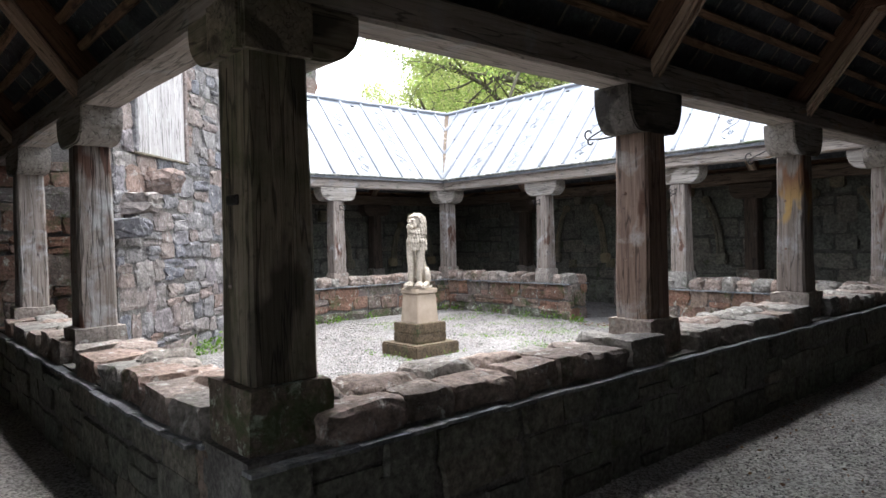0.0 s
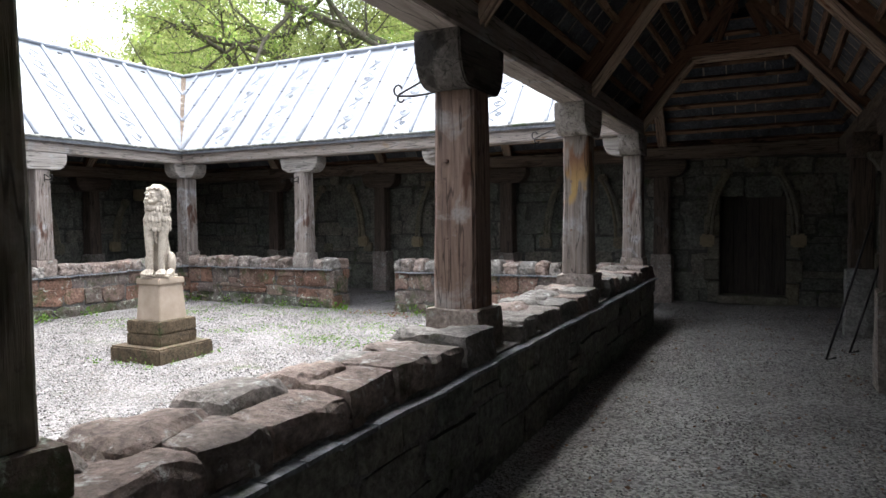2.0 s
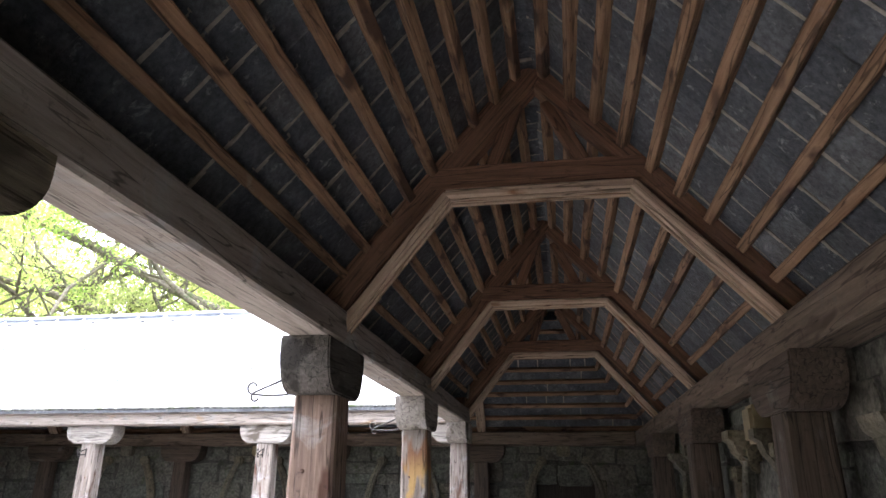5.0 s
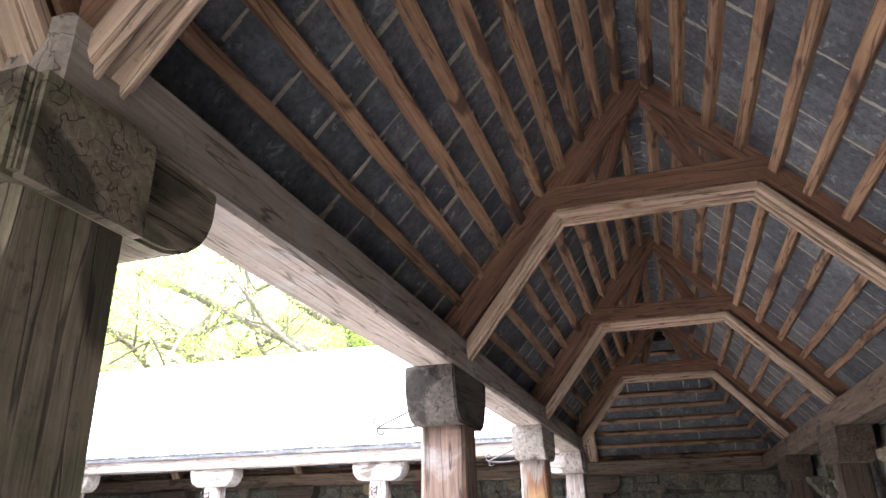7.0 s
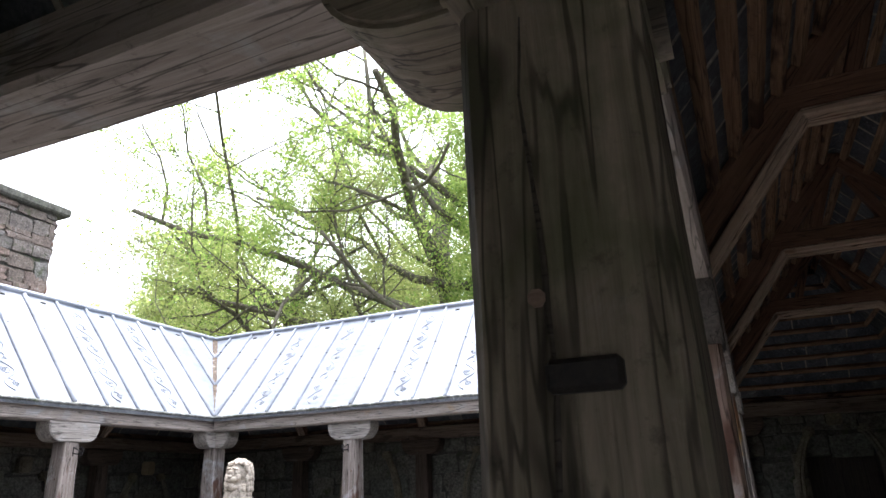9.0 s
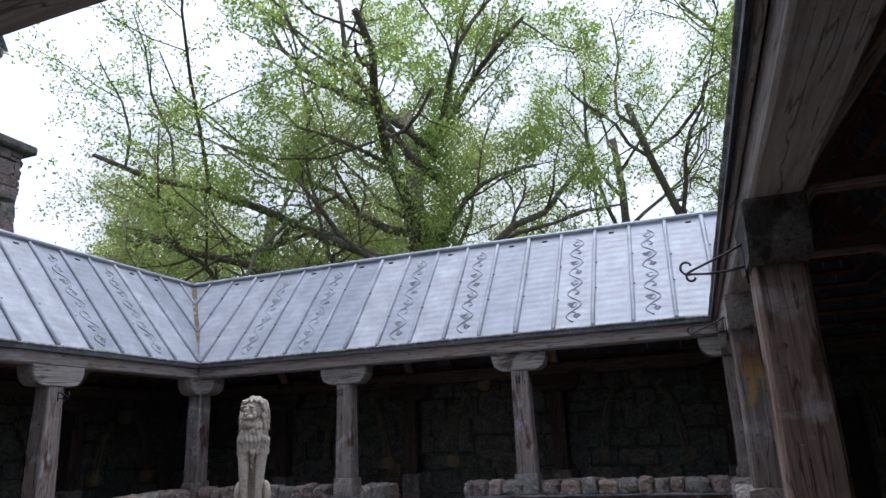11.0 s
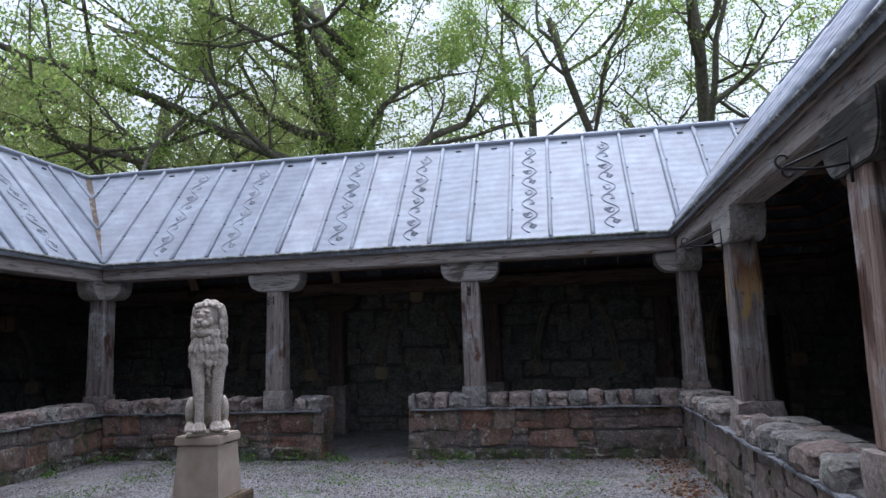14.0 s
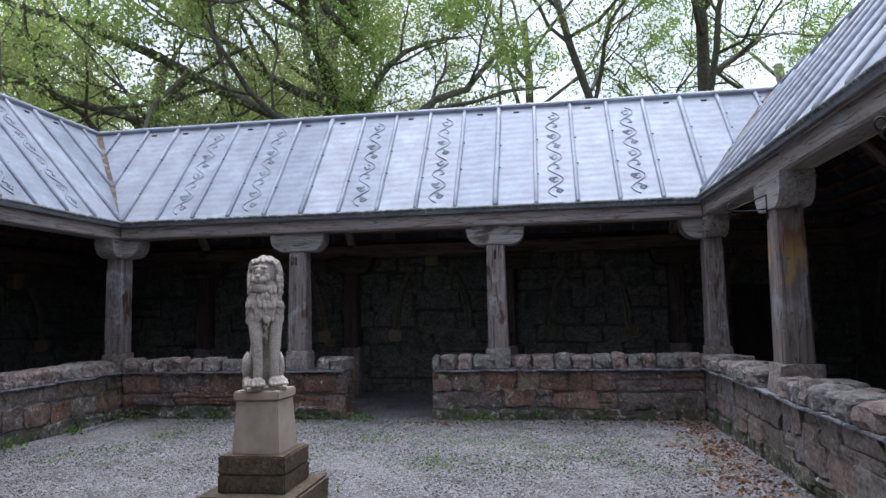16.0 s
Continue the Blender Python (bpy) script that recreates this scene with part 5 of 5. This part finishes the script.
# ---- iron hooks on the posts ----
def lamp_hook(x, y, z, turn, size=0.42):
    h = thing("iron_hook", "black wrought-iron scroll bracket on a post", "bracket", "brackets on the posts", at=Matrix.Translation((x, y, z)) @ Matrix.Rotation(turn, 4, "Z"))
    def rod(name, pts, r=0.008):
        vs, fs = [], []
        tube(vs, fs, [Vector(q) for q in pts], [r] * len(pts), 6)
        part(name, data_mesh(name, vs, fs, M_IRON), None, h)
    def spiral(c, r0, a0, s):
        return [(c[0] + r0 * (1 - 0.05 * k) * math.cos(a0 + s * 0.45 * k), 0, c[1] + r0 * (1 - 0.05 * k) * math.sin(a0 + s * 0.45 * k)) for k in range(11)]
    rod("back_bar", [(0.0, 0, -size * 0.35), (0.0, 0, size * 0.35)], 0.010)
    rod("arm", [(0, 0, -0.02)] + [(size * t, 0, -0.02 - 0.02 * math.sin(3 * t)) for t in (0.3, 0.6, 0.85)] + spiral((size * 0.92, 0.02), 0.05, -1.6, 1))
    rod("stay", [(0, 0, size * 0.33), (size * 0.35, 0, size * 0.18), (size * 0.8, 0, -0.0)] + spiral((size * 0.86, -0.05), 0.04, 1.6, -1))


for x, y, turn in ((PE - 0.19, CY - EAST_U[1], math.pi), (PE - 0.19, CY - EAST_U[2], math.pi), (CX + Q, PN - 0.17, -math.pi / 2), (CX - Q, PN - 0.17, -math.pi / 2), (PW + 0.18, CY + Q, 0)):
    lamp_hook(x, y, 2.6 if x > 4 else 2.45, turn, 0.38 if x > 4 else 0.2)


# ---- iron rods leaning by the east wall ----
def leaning_rod(foot, head):
    vs, fs = [], []
    f, h = Vector(foot), Vector(head)
    pts = [f + Vector((0.10, 0.05, 0.02)), f] + [f.lerp(h, t / 5) for t in range(1, 6)]
    tube(vs, fs, pts, [0.014] * len(pts), 8)
    ob = new("iron_rod", data_mesh("iron_rod", vs, fs, M_IRON))
    tagged(ob, "thin dark iron rod leaning against the wall", "rod", "leaning rods")


leaning_rod((7.32, 2.75, G + 0.02), (7.78, 3.1, 1.55))
leaning_rod((7.55, -0.1, G + 0.02), (8.02, 0.3, 1.75))
leaning_rod((7.6, 3.3, G + 0.02), (8.04, 3.5, 1.5))


# ---- carved fragments fixed to the back walls ----
def wall_bracket(at, turn, seed, label="carved stone corbel fixed to the wall"):
    r = random.Random(seed)
    prof = [(0, 0), (0.24, 0), (0.24, -0.07), (0.20, -0.10), (0.17, -0.18), (0.10, -0.25), (0.06, -0.33), (0, -0.36)]
    bm = prism_bm([(x * r.uniform(0.9, 1.1), z) for x, z in prof], r.uniform(0.18, 0.3), 0.012)
    ob = solid("stone_bracket", bm, M_CARVED, label, "carved stone", m=Matrix.Translation(at) @ Matrix.Rotation(turn, 4, "Z"))
    ob["group"] = "carved fragments on the walls"


def rib_fragment(at, turn, seed, height=0.9, lean=0.25):
    """A curved window-tracery rib standing on a small block."""
    r = random.Random(seed)
    t = thing("tracery_fragment", "curved piece of carved stone tracery on the wall", "carved stone", "carved fragments on the walls", at=Matrix.Translation(at) @ Matrix.Rotation(turn, 4, "Z"))
    vs, fs = [], []
    pts = [Vector((0.07, lean * math.sin(q * 1.5) * 1.0, height * q)) for q in [k / 8 for k in range(9)]]
    tube(vs, fs, pts, [0.075, 0.07, 0.07, 0.065, 0.065, 0.065, 0.06, 0.06, 0.075], 6)
    part("rib", data_mesh("rib", vs, fs, M_CARVED, False), None, t)
    part("foot_block", box_bm(0.18, 0.26, 0.22, (0.07, 0, -0.06), 0.03), M_CARVED, t)
    part("head_block", box_bm(0.16, 0.2, 0.14, (0.07, pts[-1].y, height + 0.04), 0.03), M_CARVED, t)


def plaque(at, turn, w, h, label, mat=None):
    ob = solid("stone_plaque", box_bm(0.09, w, h, (0.03, 0, 0), 0.02), mat or M_TAN, label, "carved stone", m=Matrix.Translation(at) @ Matrix.Rotation(turn, 4, "Z"))
    ob["group"] = "carved fragments on the walls"


def blind_arch(at, turn, span, spring, rise, seed):
    """Carved wall arch: two curved ribs on small corbels under a keystone; local x out of the wall, y along it."""
    r = random.Random(seed)
    t = thing("wall_arch", "carved stone arch ribs on small corbels fixed to the back wall", "carved stone", "arches on the back walls", at=Matrix.Translation(at) @ Matrix.Rotation(turn, 4, "Z"))
    half = span / 2
    for s in (-1, 1):
        part("corbel", box_bm(0.17, 0.26, 0.25, (0.06, s * half, spring - 0.05), 0.035, 2), M_TAN if r.random() < 0.5 else M_CARVED, t, "square carved corbel")
        for off, rad in ((0.0, 0.055), (0.085, 0.035)):
            pts = [Vector((0.06 + off * 0.4, s * (half - off) * math.cos(q), spring + 0.06 + rise * math.sin(q))) for q in [radians(56) * k / 12 for k in range(13)]]
            vs, fs = [], []
            tube(vs, fs, pts, [rad * 1.15] + [rad] * 11 + [rad * 1.2], 7)
            part("rib", data_mesh("rib", vs, fs, M_CARVED, False), None, t)
        part("boss", box_bm(0.16, 0.2, 0.18, (0.06, s * half * 0.56, spring + 0.06 + rise * 0.83), 0.04, 2), M_CARVED, t, "", None)
    part("keystone", box_bm(0.2, 0.26, 0.3, (0.07, 0, spring + rise + 0.06), 0.03, 2), M_TAN if seed % 2 else M_CARVED, t, "carved keystone")


S_ = -math.pi / 2
for i, x in enumerate((-3.1, -0.01, 3.14)):
    blind_arch((x, WALL_N - 0.03, 0), S_, 1.58, 1.17, 1.45, 300 + i)
blind_arch((6.38, WALL_N - 0.06, 0), S_, 1.56, 1.22, 1.40, 304)
for i, y in enumerate((-3.45, -0.22, 3.0, 6.1)):
    blind_arch((WALL_E - 0.03, y, 0), math.pi, 1.7, 1.10, 1.3, 310 + i)
blind_arch((WALL_W + 0.03, 3.0, 0), 0, 1.7, 1.10, 1.25, 320)
blind_arch((WALL_W + 0.03, 6.1, 0), 0, 1.5, 1.10, 1.2, 321)
for i, (y, z) in enumerate(((0.35, 2.15), (0.62, 1.35), (-0.55, 2.1), (-0.95, 1.3), (2.35, 2.0), (2.6, 1.2), (3.7, 2.1), (0.75, 0.62), (-2.7, 2.0))):
    wall_bracket((WALL_E - 0.03, y, z + 0.3), math.pi, 220 + i)
for i, (y, z, hh) in enumerate(((0.5, 1.3, 0.75), (0.85, 0.6, 1.1), (2.3, 1.0, 0.8), (-0.7, 1.2, 0.7))):
    rib_fragment((WALL_E - 0.03, y, z), math.pi, 240 + i, hh, 0.12 if i % 2 else -0.16)
for i, (x, z) in enumerate(((-2.2, 0.98), (-3.4, 0.95))):
    plaque((x, WALL_N - 0.02, z), S_, 0.24, 0.22, "small square carved block set in the wall", M_CARVED)


# ---- drain cover in the court ----
dr = thing("drain_cover", "rusty round-slotted drain grate in a stone slab", "drain", at=Matrix.Translation((2.55, -1.35, G + 0.012)))
part("slab", box_bm(0.95, 0.6, 0.03, (0, 0, 0), 0.01), M_PLINTH_D, dr, "mossy stone slab")
for i in range(7):
    part("bar", box_bm(0.36, 0.025, 0.02, (0, -0.15 + 0.05 * i, 0.018), 0.004), M_IRON, dr)


# ---- trees ----
def leaf_cloud(name, centres, spread, per, size, seed, material, flat=False):
    """Many small leaves round given places, as one mesh."""
    g = np.random.default_rng(seed)
    c = np.repeat(np.asarray(centres, dtype=np.float64), per, axis=0)
    n = len(c)
    c = c + g.normal(0, 1, (n, 3)) * spread * np.array([1, 1, 0.75])
    a = g.normal(0, 1, (n, 3))
    if flat:
        a[:, 2] *= 0.25
        c[:, 2] = G + 0.012 + np.abs(g.normal(0, 0.008, n))
    a /= np.linalg.norm(a, axis=1)[:, None]
    b = np.cross(a, g.normal(0, 1, (n, 3)))
    b /= np.linalg.norm(b, axis=1)[:, None] + 1e-9
    s = size * g.uniform(0.6, 1.35, (n, 1))
    verts = np.stack([c - a * s, c + b * s * 0.55, c + a * s, c - b * s * 0.55], axis=1).reshape(-1, 3)
    me = bpy.data.meshes.new(name)
    me.vertices.add(4 * n)
    me.vertices.foreach_set("co", verts.ravel())
    me.loops.add(4 * n)
    me.loops.foreach_set("vertex_index", np.arange(4 * n, dtype=np.int32))
    me.polygons.add(n)
    me.polygons.foreach_set("loop_start", np.arange(0, 4 * n, 4, dtype=np.int32))
    me.update(calc_edges=True)
    me.materials.append(material)
    return me


def grow(verts, faces, tips, r, start, direction, length, radius, level, depth, gnarl, spread, sides):
    segs = 6 if level < 2 else 4
    p, d = start.copy(), direction.normalized()
    pts, radii = [p.copy()], [radius]
    end_r = radius * (0.62 if level == 0 else 0.45)
    for i in range(segs):
        d = (d + Vector((r.uniform(-1, 1), r.uniform(-1, 1), r.uniform(-0.6, 0.9))) * gnarl * (0.4 if level == 0 else 1.0) / math.sqrt(segs) * 1.4).normalized()
        p = p + d * (length / segs)
        pts.append(p.copy())
        radii.append(radius + (end_r - radius) * (i + 1) / segs)
    tube(verts, faces, pts, radii, sides)
    if level >= depth - 1:
        tips.extend(pts[1:])
    if level >= depth:
        return
    kids = (7, 5, 4, 3, 3)[min(level, 4)]
    for k in range(kids):
        t = (0.35 if level == 0 else 0.25) + (1.0 - (0.35 if level == 0 else 0.25)) * (k + r.uniform(0.2, 0.9)) / kids
        t = min(t, 1.0)
        i = min(int(t * segs), segs - 1)
        f = t * segs - i
        q = pts[i].lerp(pts[i + 1], f)
        ax = (pts[i + 1] - pts[i]).normalized()
        side = ax.cross(Vector((r.uniform(-1, 1), r.uniform(-1, 1), r.uniform(-1, 1)))).normalized()
        if level == 0:
            side = Vector((math.cos(k * 2.4 + r.uniform(-0.5, 0.5)), math.sin(k * 2.4 + r.uniform(-0.5, 0.5)), 0.15))
        nd = (ax * (1 - spread) + side * spread + Vector((0, 0, 0.10))).normalized()
        nl = length * (0.62 if level else 0.60) * r.uniform(0.75, 1.2) * (1.1 - 0.35 * t)
        nr = (radius + (end_r - radius) * t) * r.uniform(0.45, 0.62)
        grow(verts, faces, tips, r, q, nd, nl, nr, level + 1, depth, gnarl, spread, max(4, sides - 1))


def tree(x, y, height, radius, seed, label, depth=4, gnarl=0.55, spread=0.62, leaf=0.10, per=9, puff=0.28, material=None, lean=(0, 0), extra=(), z=-0.3, name="oak_tree", sleeve=0):
    r = random.Random(seed)
    t = thing(name, label, "tree", "trees beyond the cloister", at=Matrix.Translation((x, y, z)))
    vs, fs, tips = [], [], []
    grow(vs, fs, tips, r, Vector((0, 0, 0)), Vector((lean[0], lean[1], 1)), height, radius, 0, depth, gnarl, spread, 9)
    for h, d, ln, rad in extra:
        grow(vs, fs, tips, r, Vector((lean[0] * h, lean[1] * h, h)), Vector(d), ln, rad, 1, depth, gnarl, spread, 7)
    # young shoots that clothe the trunk
    for _ in range(sleeve):
        h = height * r.uniform(0.22, 1.0)
        a = r.uniform(0, 2 * math.pi)
        d = abs(r.gauss(0, 0.55)) + 0.25
        tips.append(Vector((lean[0] * h + d * math.cos(a), lean[1] * h + d * math.sin(a), h)))
    part("trunk", data_mesh("trunk", vs, fs, M_BARK), None, t, "gnarled mossy trunk and limbs")
    part("crown", leaf_cloud("crown", [tuple(q) for q in tips], puff, per, leaf, seed, material or M_LEAF), None, t, "sparse young spring leaves")
    return t


tree(-4.0, 16.5, 17.0, 0.50, 3, "large oak with young green leaves and long gnarled limbs", 4, 0.62, 0.66, 0.068, 15, 0.21, M_LEAF, (0.0, 0.02),
     ((5.6, (-1, -0.25, 0.16), 13.0, 0.22), (4.6, (-0.95, 0.1, 0.05), 10.0, 0.17), (7.4, (-0.95, -0.35, 0.30), 14.0, 0.20), (9.2, (-0.9, -0.1, 0.34), 13.5, 0.19), (9.0, (0.9, -0.2, 0.55), 5.5, 0.13), (7.0, (-0.5, -0.8, 0.2), 7.0, 0.14), (11.5, (-0.7, -0.5, 0.55), 9.0, 0.16), (12.5, (-0.8, -0.2, 0.65), 9.5, 0.16), (13.5, (0.5, -0.3, 0.8), 7.0, 0.14)), sleeve=900)
tree(1.4, 33.0, 19.0, 0.34, 8, "slender leafy tree behind the roof", 4, 0.6, 0.55, 0.06, 18, 0.27, M_LEAF)
tree(6.0, 25.5, 17.0, 0.25, 13, "gnarled dark-limbed oak with sparse leaves", 4, 0.95, 0.62, 0.08, 7, 0.18, M_LEAF, (-0.03, 0.0))
tree(10.9, 27.0, 18.0, 0.40, 21, "tall oak with dark trunk", 4, 0.8, 0.60, 0.08, 7, 0.18, M_LEAF)
tree(-13.0, 16.0, 11.5, 0.36, 34, "broad yellow-green tree near the church", 4, 0.55, 0.66, 0.058, 26, 0.28, M_LEAF_Y)
tree(-7.5, 30.0, 13.0, 0.40, 42, "yellow-green tree in the wood", 4, 0.5, 0.62, 0.08, 18, 0.42, M_LEAF_Y)
tree(-21.0, 20.0, 11.0, 0.40, 55, "pale green tree in the wood", 4, 0.5, 0.62, 0.08, 16, 0.42, M_LEAF_Y)
tree(18.0, 36.0, 17.0, 0.45, 72, "leafy tree far in the wood", 4, 0.55, 0.62, 0.09, 10, 0.42, M_LEAF)
tree(-2.0, 46.0, 13.0, 0.40, 83, "leafy tree far in the wood", 3, 0.5, 0.62, 0.11, 50, 0.8, M_LEAF_Y)
tree(-16.0, 36.0, 11.0, 0.40, 94, "leafy tree far in the wood", 3, 0.5, 0.62, 0.11, 50, 0.8, M_LEAF_Y)
tree(-28.0, 26.0, 11.0, 0.40, 96, "leafy tree far in the wood", 3, 0.5, 0.62, 0.11, 50, 0.8, M_LEAF_Y)
tree(7.5, 44.0, 10.0, 0.35, 61, "low leafy tree far in the wood", 3, 0.5, 0.62, 0.10, 30, 0.8, M_LEAF)


# ---- weeds, litter, chips ----
def tufts(name, places, label, category, material, seed, size=0.05, per=60, spread=0.10, flat=False):
    me = leaf_cloud(name, places, spread, per, size, seed, material, flat)
    ob = new(name, me)
    tagged(ob, label, category, "", "stuff")


gr = random.Random(9)
places = [(x + gr.uniform(-0.2, 0.2), 4.42 + gr.uniform(-0.12, 0.08), G + 0.04) for x in (-4.3, -3.4, -2.7, -2.2, -1.5, -1.0, -0.75, 1.0, 1.5, 2.2, 3.0)]
places += [(-4.42 + gr.uniform(-0.08, 0.1), y + gr.uniform(-0.2, 0.2), G + 0.05) for y in (0.2, 0.6, 0.8, 1.3, 2.1, 3.0, 4.0)]
tufts("wall_foot_weeds", places, "small green weeds along the foot of the low walls", "weeds", M_FERN, 3, 0.03, 40, 0.07)
d_ = (CH_B - CH_A).normalized()
places = [tuple(CH_A + d_ * s + Vector((0.22, 0.2, G + 0.08))) for s in (1.5, 1.8, 2.1, 2.4, 2.7, 3.0, 3.3, 3.6, 3.9)]
tufts("church_foot_weeds", places, "green leafy weeds at the foot of the church wall", "weeds", M_FERN, 4, 0.035, 45, 0.11)
tufts("fern", [(-0.52, 4.36, G + 0.07), (-0.45, 4.30, G + 0.05)], "small fern beside the gap in the wall", "fern", M_FERN, 5, 0.03, 26, 0.05)
places = [(PX + gr.uniform(-0.6, 0.6), PY - 0.5 + gr.uniform(-0.15, 0.1), G + 0.01) for _ in range(12)] + [(PX + 0.5, PY + gr.uniform(-0.4, 0.5), G + 0.01) for _ in range(6)]
tufts("plinth_weeds", places, "tiny weeds round the plinth", "weeds", M_FERN, 6, 0.015, 14, 0.04)
places = [(gr.uniform(-3.5, 4.0), gr.uniform(1.2, 4.2), G + 0.008) for _ in range(70)]
tufts("court_grass", places, "sparse grass and moss growing through the gravel", "grass", M_FERN, 7, 0.013, 70, 0.17, True)
places = [(4.38 - abs(gr.gauss(0, 0.28)), gr.uniform(0.2, 4.35), G + 0.015) for _ in range(60)] + [(gr.uniform(-0.2, 4.3), gr.uniform(4.0, 4.35), G + 0.015) for _ in range(14)]
tufts("leaf_litter", places, "brown dead leaves drifted into the court's corner", "leaves", M_LITTER, 8, 0.026, 16, 0.15, True)
places = [(gr.uniform(5.3, 7.7), gr.uniform(-4.5, 6.5), G + 0.012) for _ in range(160)]
tufts("walk_litter", places, "scattered brown leaves and twigs on the walk", "leaves", M_LITTER, 10, 0.018, 3, 0.10, True)


def chips(name, n, area, size, seed, label):
    g = np.random.default_rng(seed)
    x0, x1, y0, y1 = area
    c = np.stack([g.uniform(x0, x1, n), g.uniform(y0, y1, n), np.full(n, G + 0.006)], 1)
    oct_ = np.array([(1, 0, 0), (-1, 0, 0), (0, 1, 0), (0, -1, 0), (0, 0, 0.7), (0, 0, -0.7)])
    s = size * g.uniform(0.5, 1.3, (n, 1, 1)) * g.uniform(0.7, 1.3, (n, 6, 3))
    v = (c[:, None, :] + oct_[None] * s)
    a = g.uniform(0, 6.28, n)
    rel = v - c[:, None, :]
    rot = np.stack([rel[:, :, 0] * np.cos(a)[:, None] - rel[:, :, 1] * np.sin(a)[:, None], rel[:, :, 0] * np.sin(a)[:, None] + rel[:, :, 1] * np.cos(a)[:, None], rel[:, :, 2]], 2)
    v = (c[:, None, :] + rot).reshape(-1, 3)
    f = np.array([(0, 2, 4), (2, 1, 4), (1, 3, 4), (3, 0, 4), (2, 0, 5), (1, 2, 5), (3, 1, 5), (0, 3, 5)], dtype=np.int32)
    idx = (f[None] + 6 * np.arange(n, dtype=np.int32)[:, None, None]).reshape(-1)
    me = bpy.data.meshes.new(name)
    me.vertices.add(6 * n)
    me.vertices.foreach_set("co", v.ravel())
    me.loops.add(len(idx))
    me.loops.foreach_set("vertex_index", idx)
    me.polygons.add(len(idx) // 3)
    me.polygons.foreach_set("loop_start", np.arange(0, len(idx), 3, dtype=np.int32))
    me.update(calc_edges=True)
    me.materials.append(M_PEBBLE)
    ob = new(name, me)
    tagged(ob, label, "gravel", "", "stuff")


chips("court_gravel", 34000, (-4.5, 4.5, -4.5, 4.5), 0.013, 31, "loose pale gravel chips in the court")
chips("walk_gravel", 18000, (5.2, 7.9, -6.5, 7.6), 0.010, 32, "loose grey gravel chips on the walk")
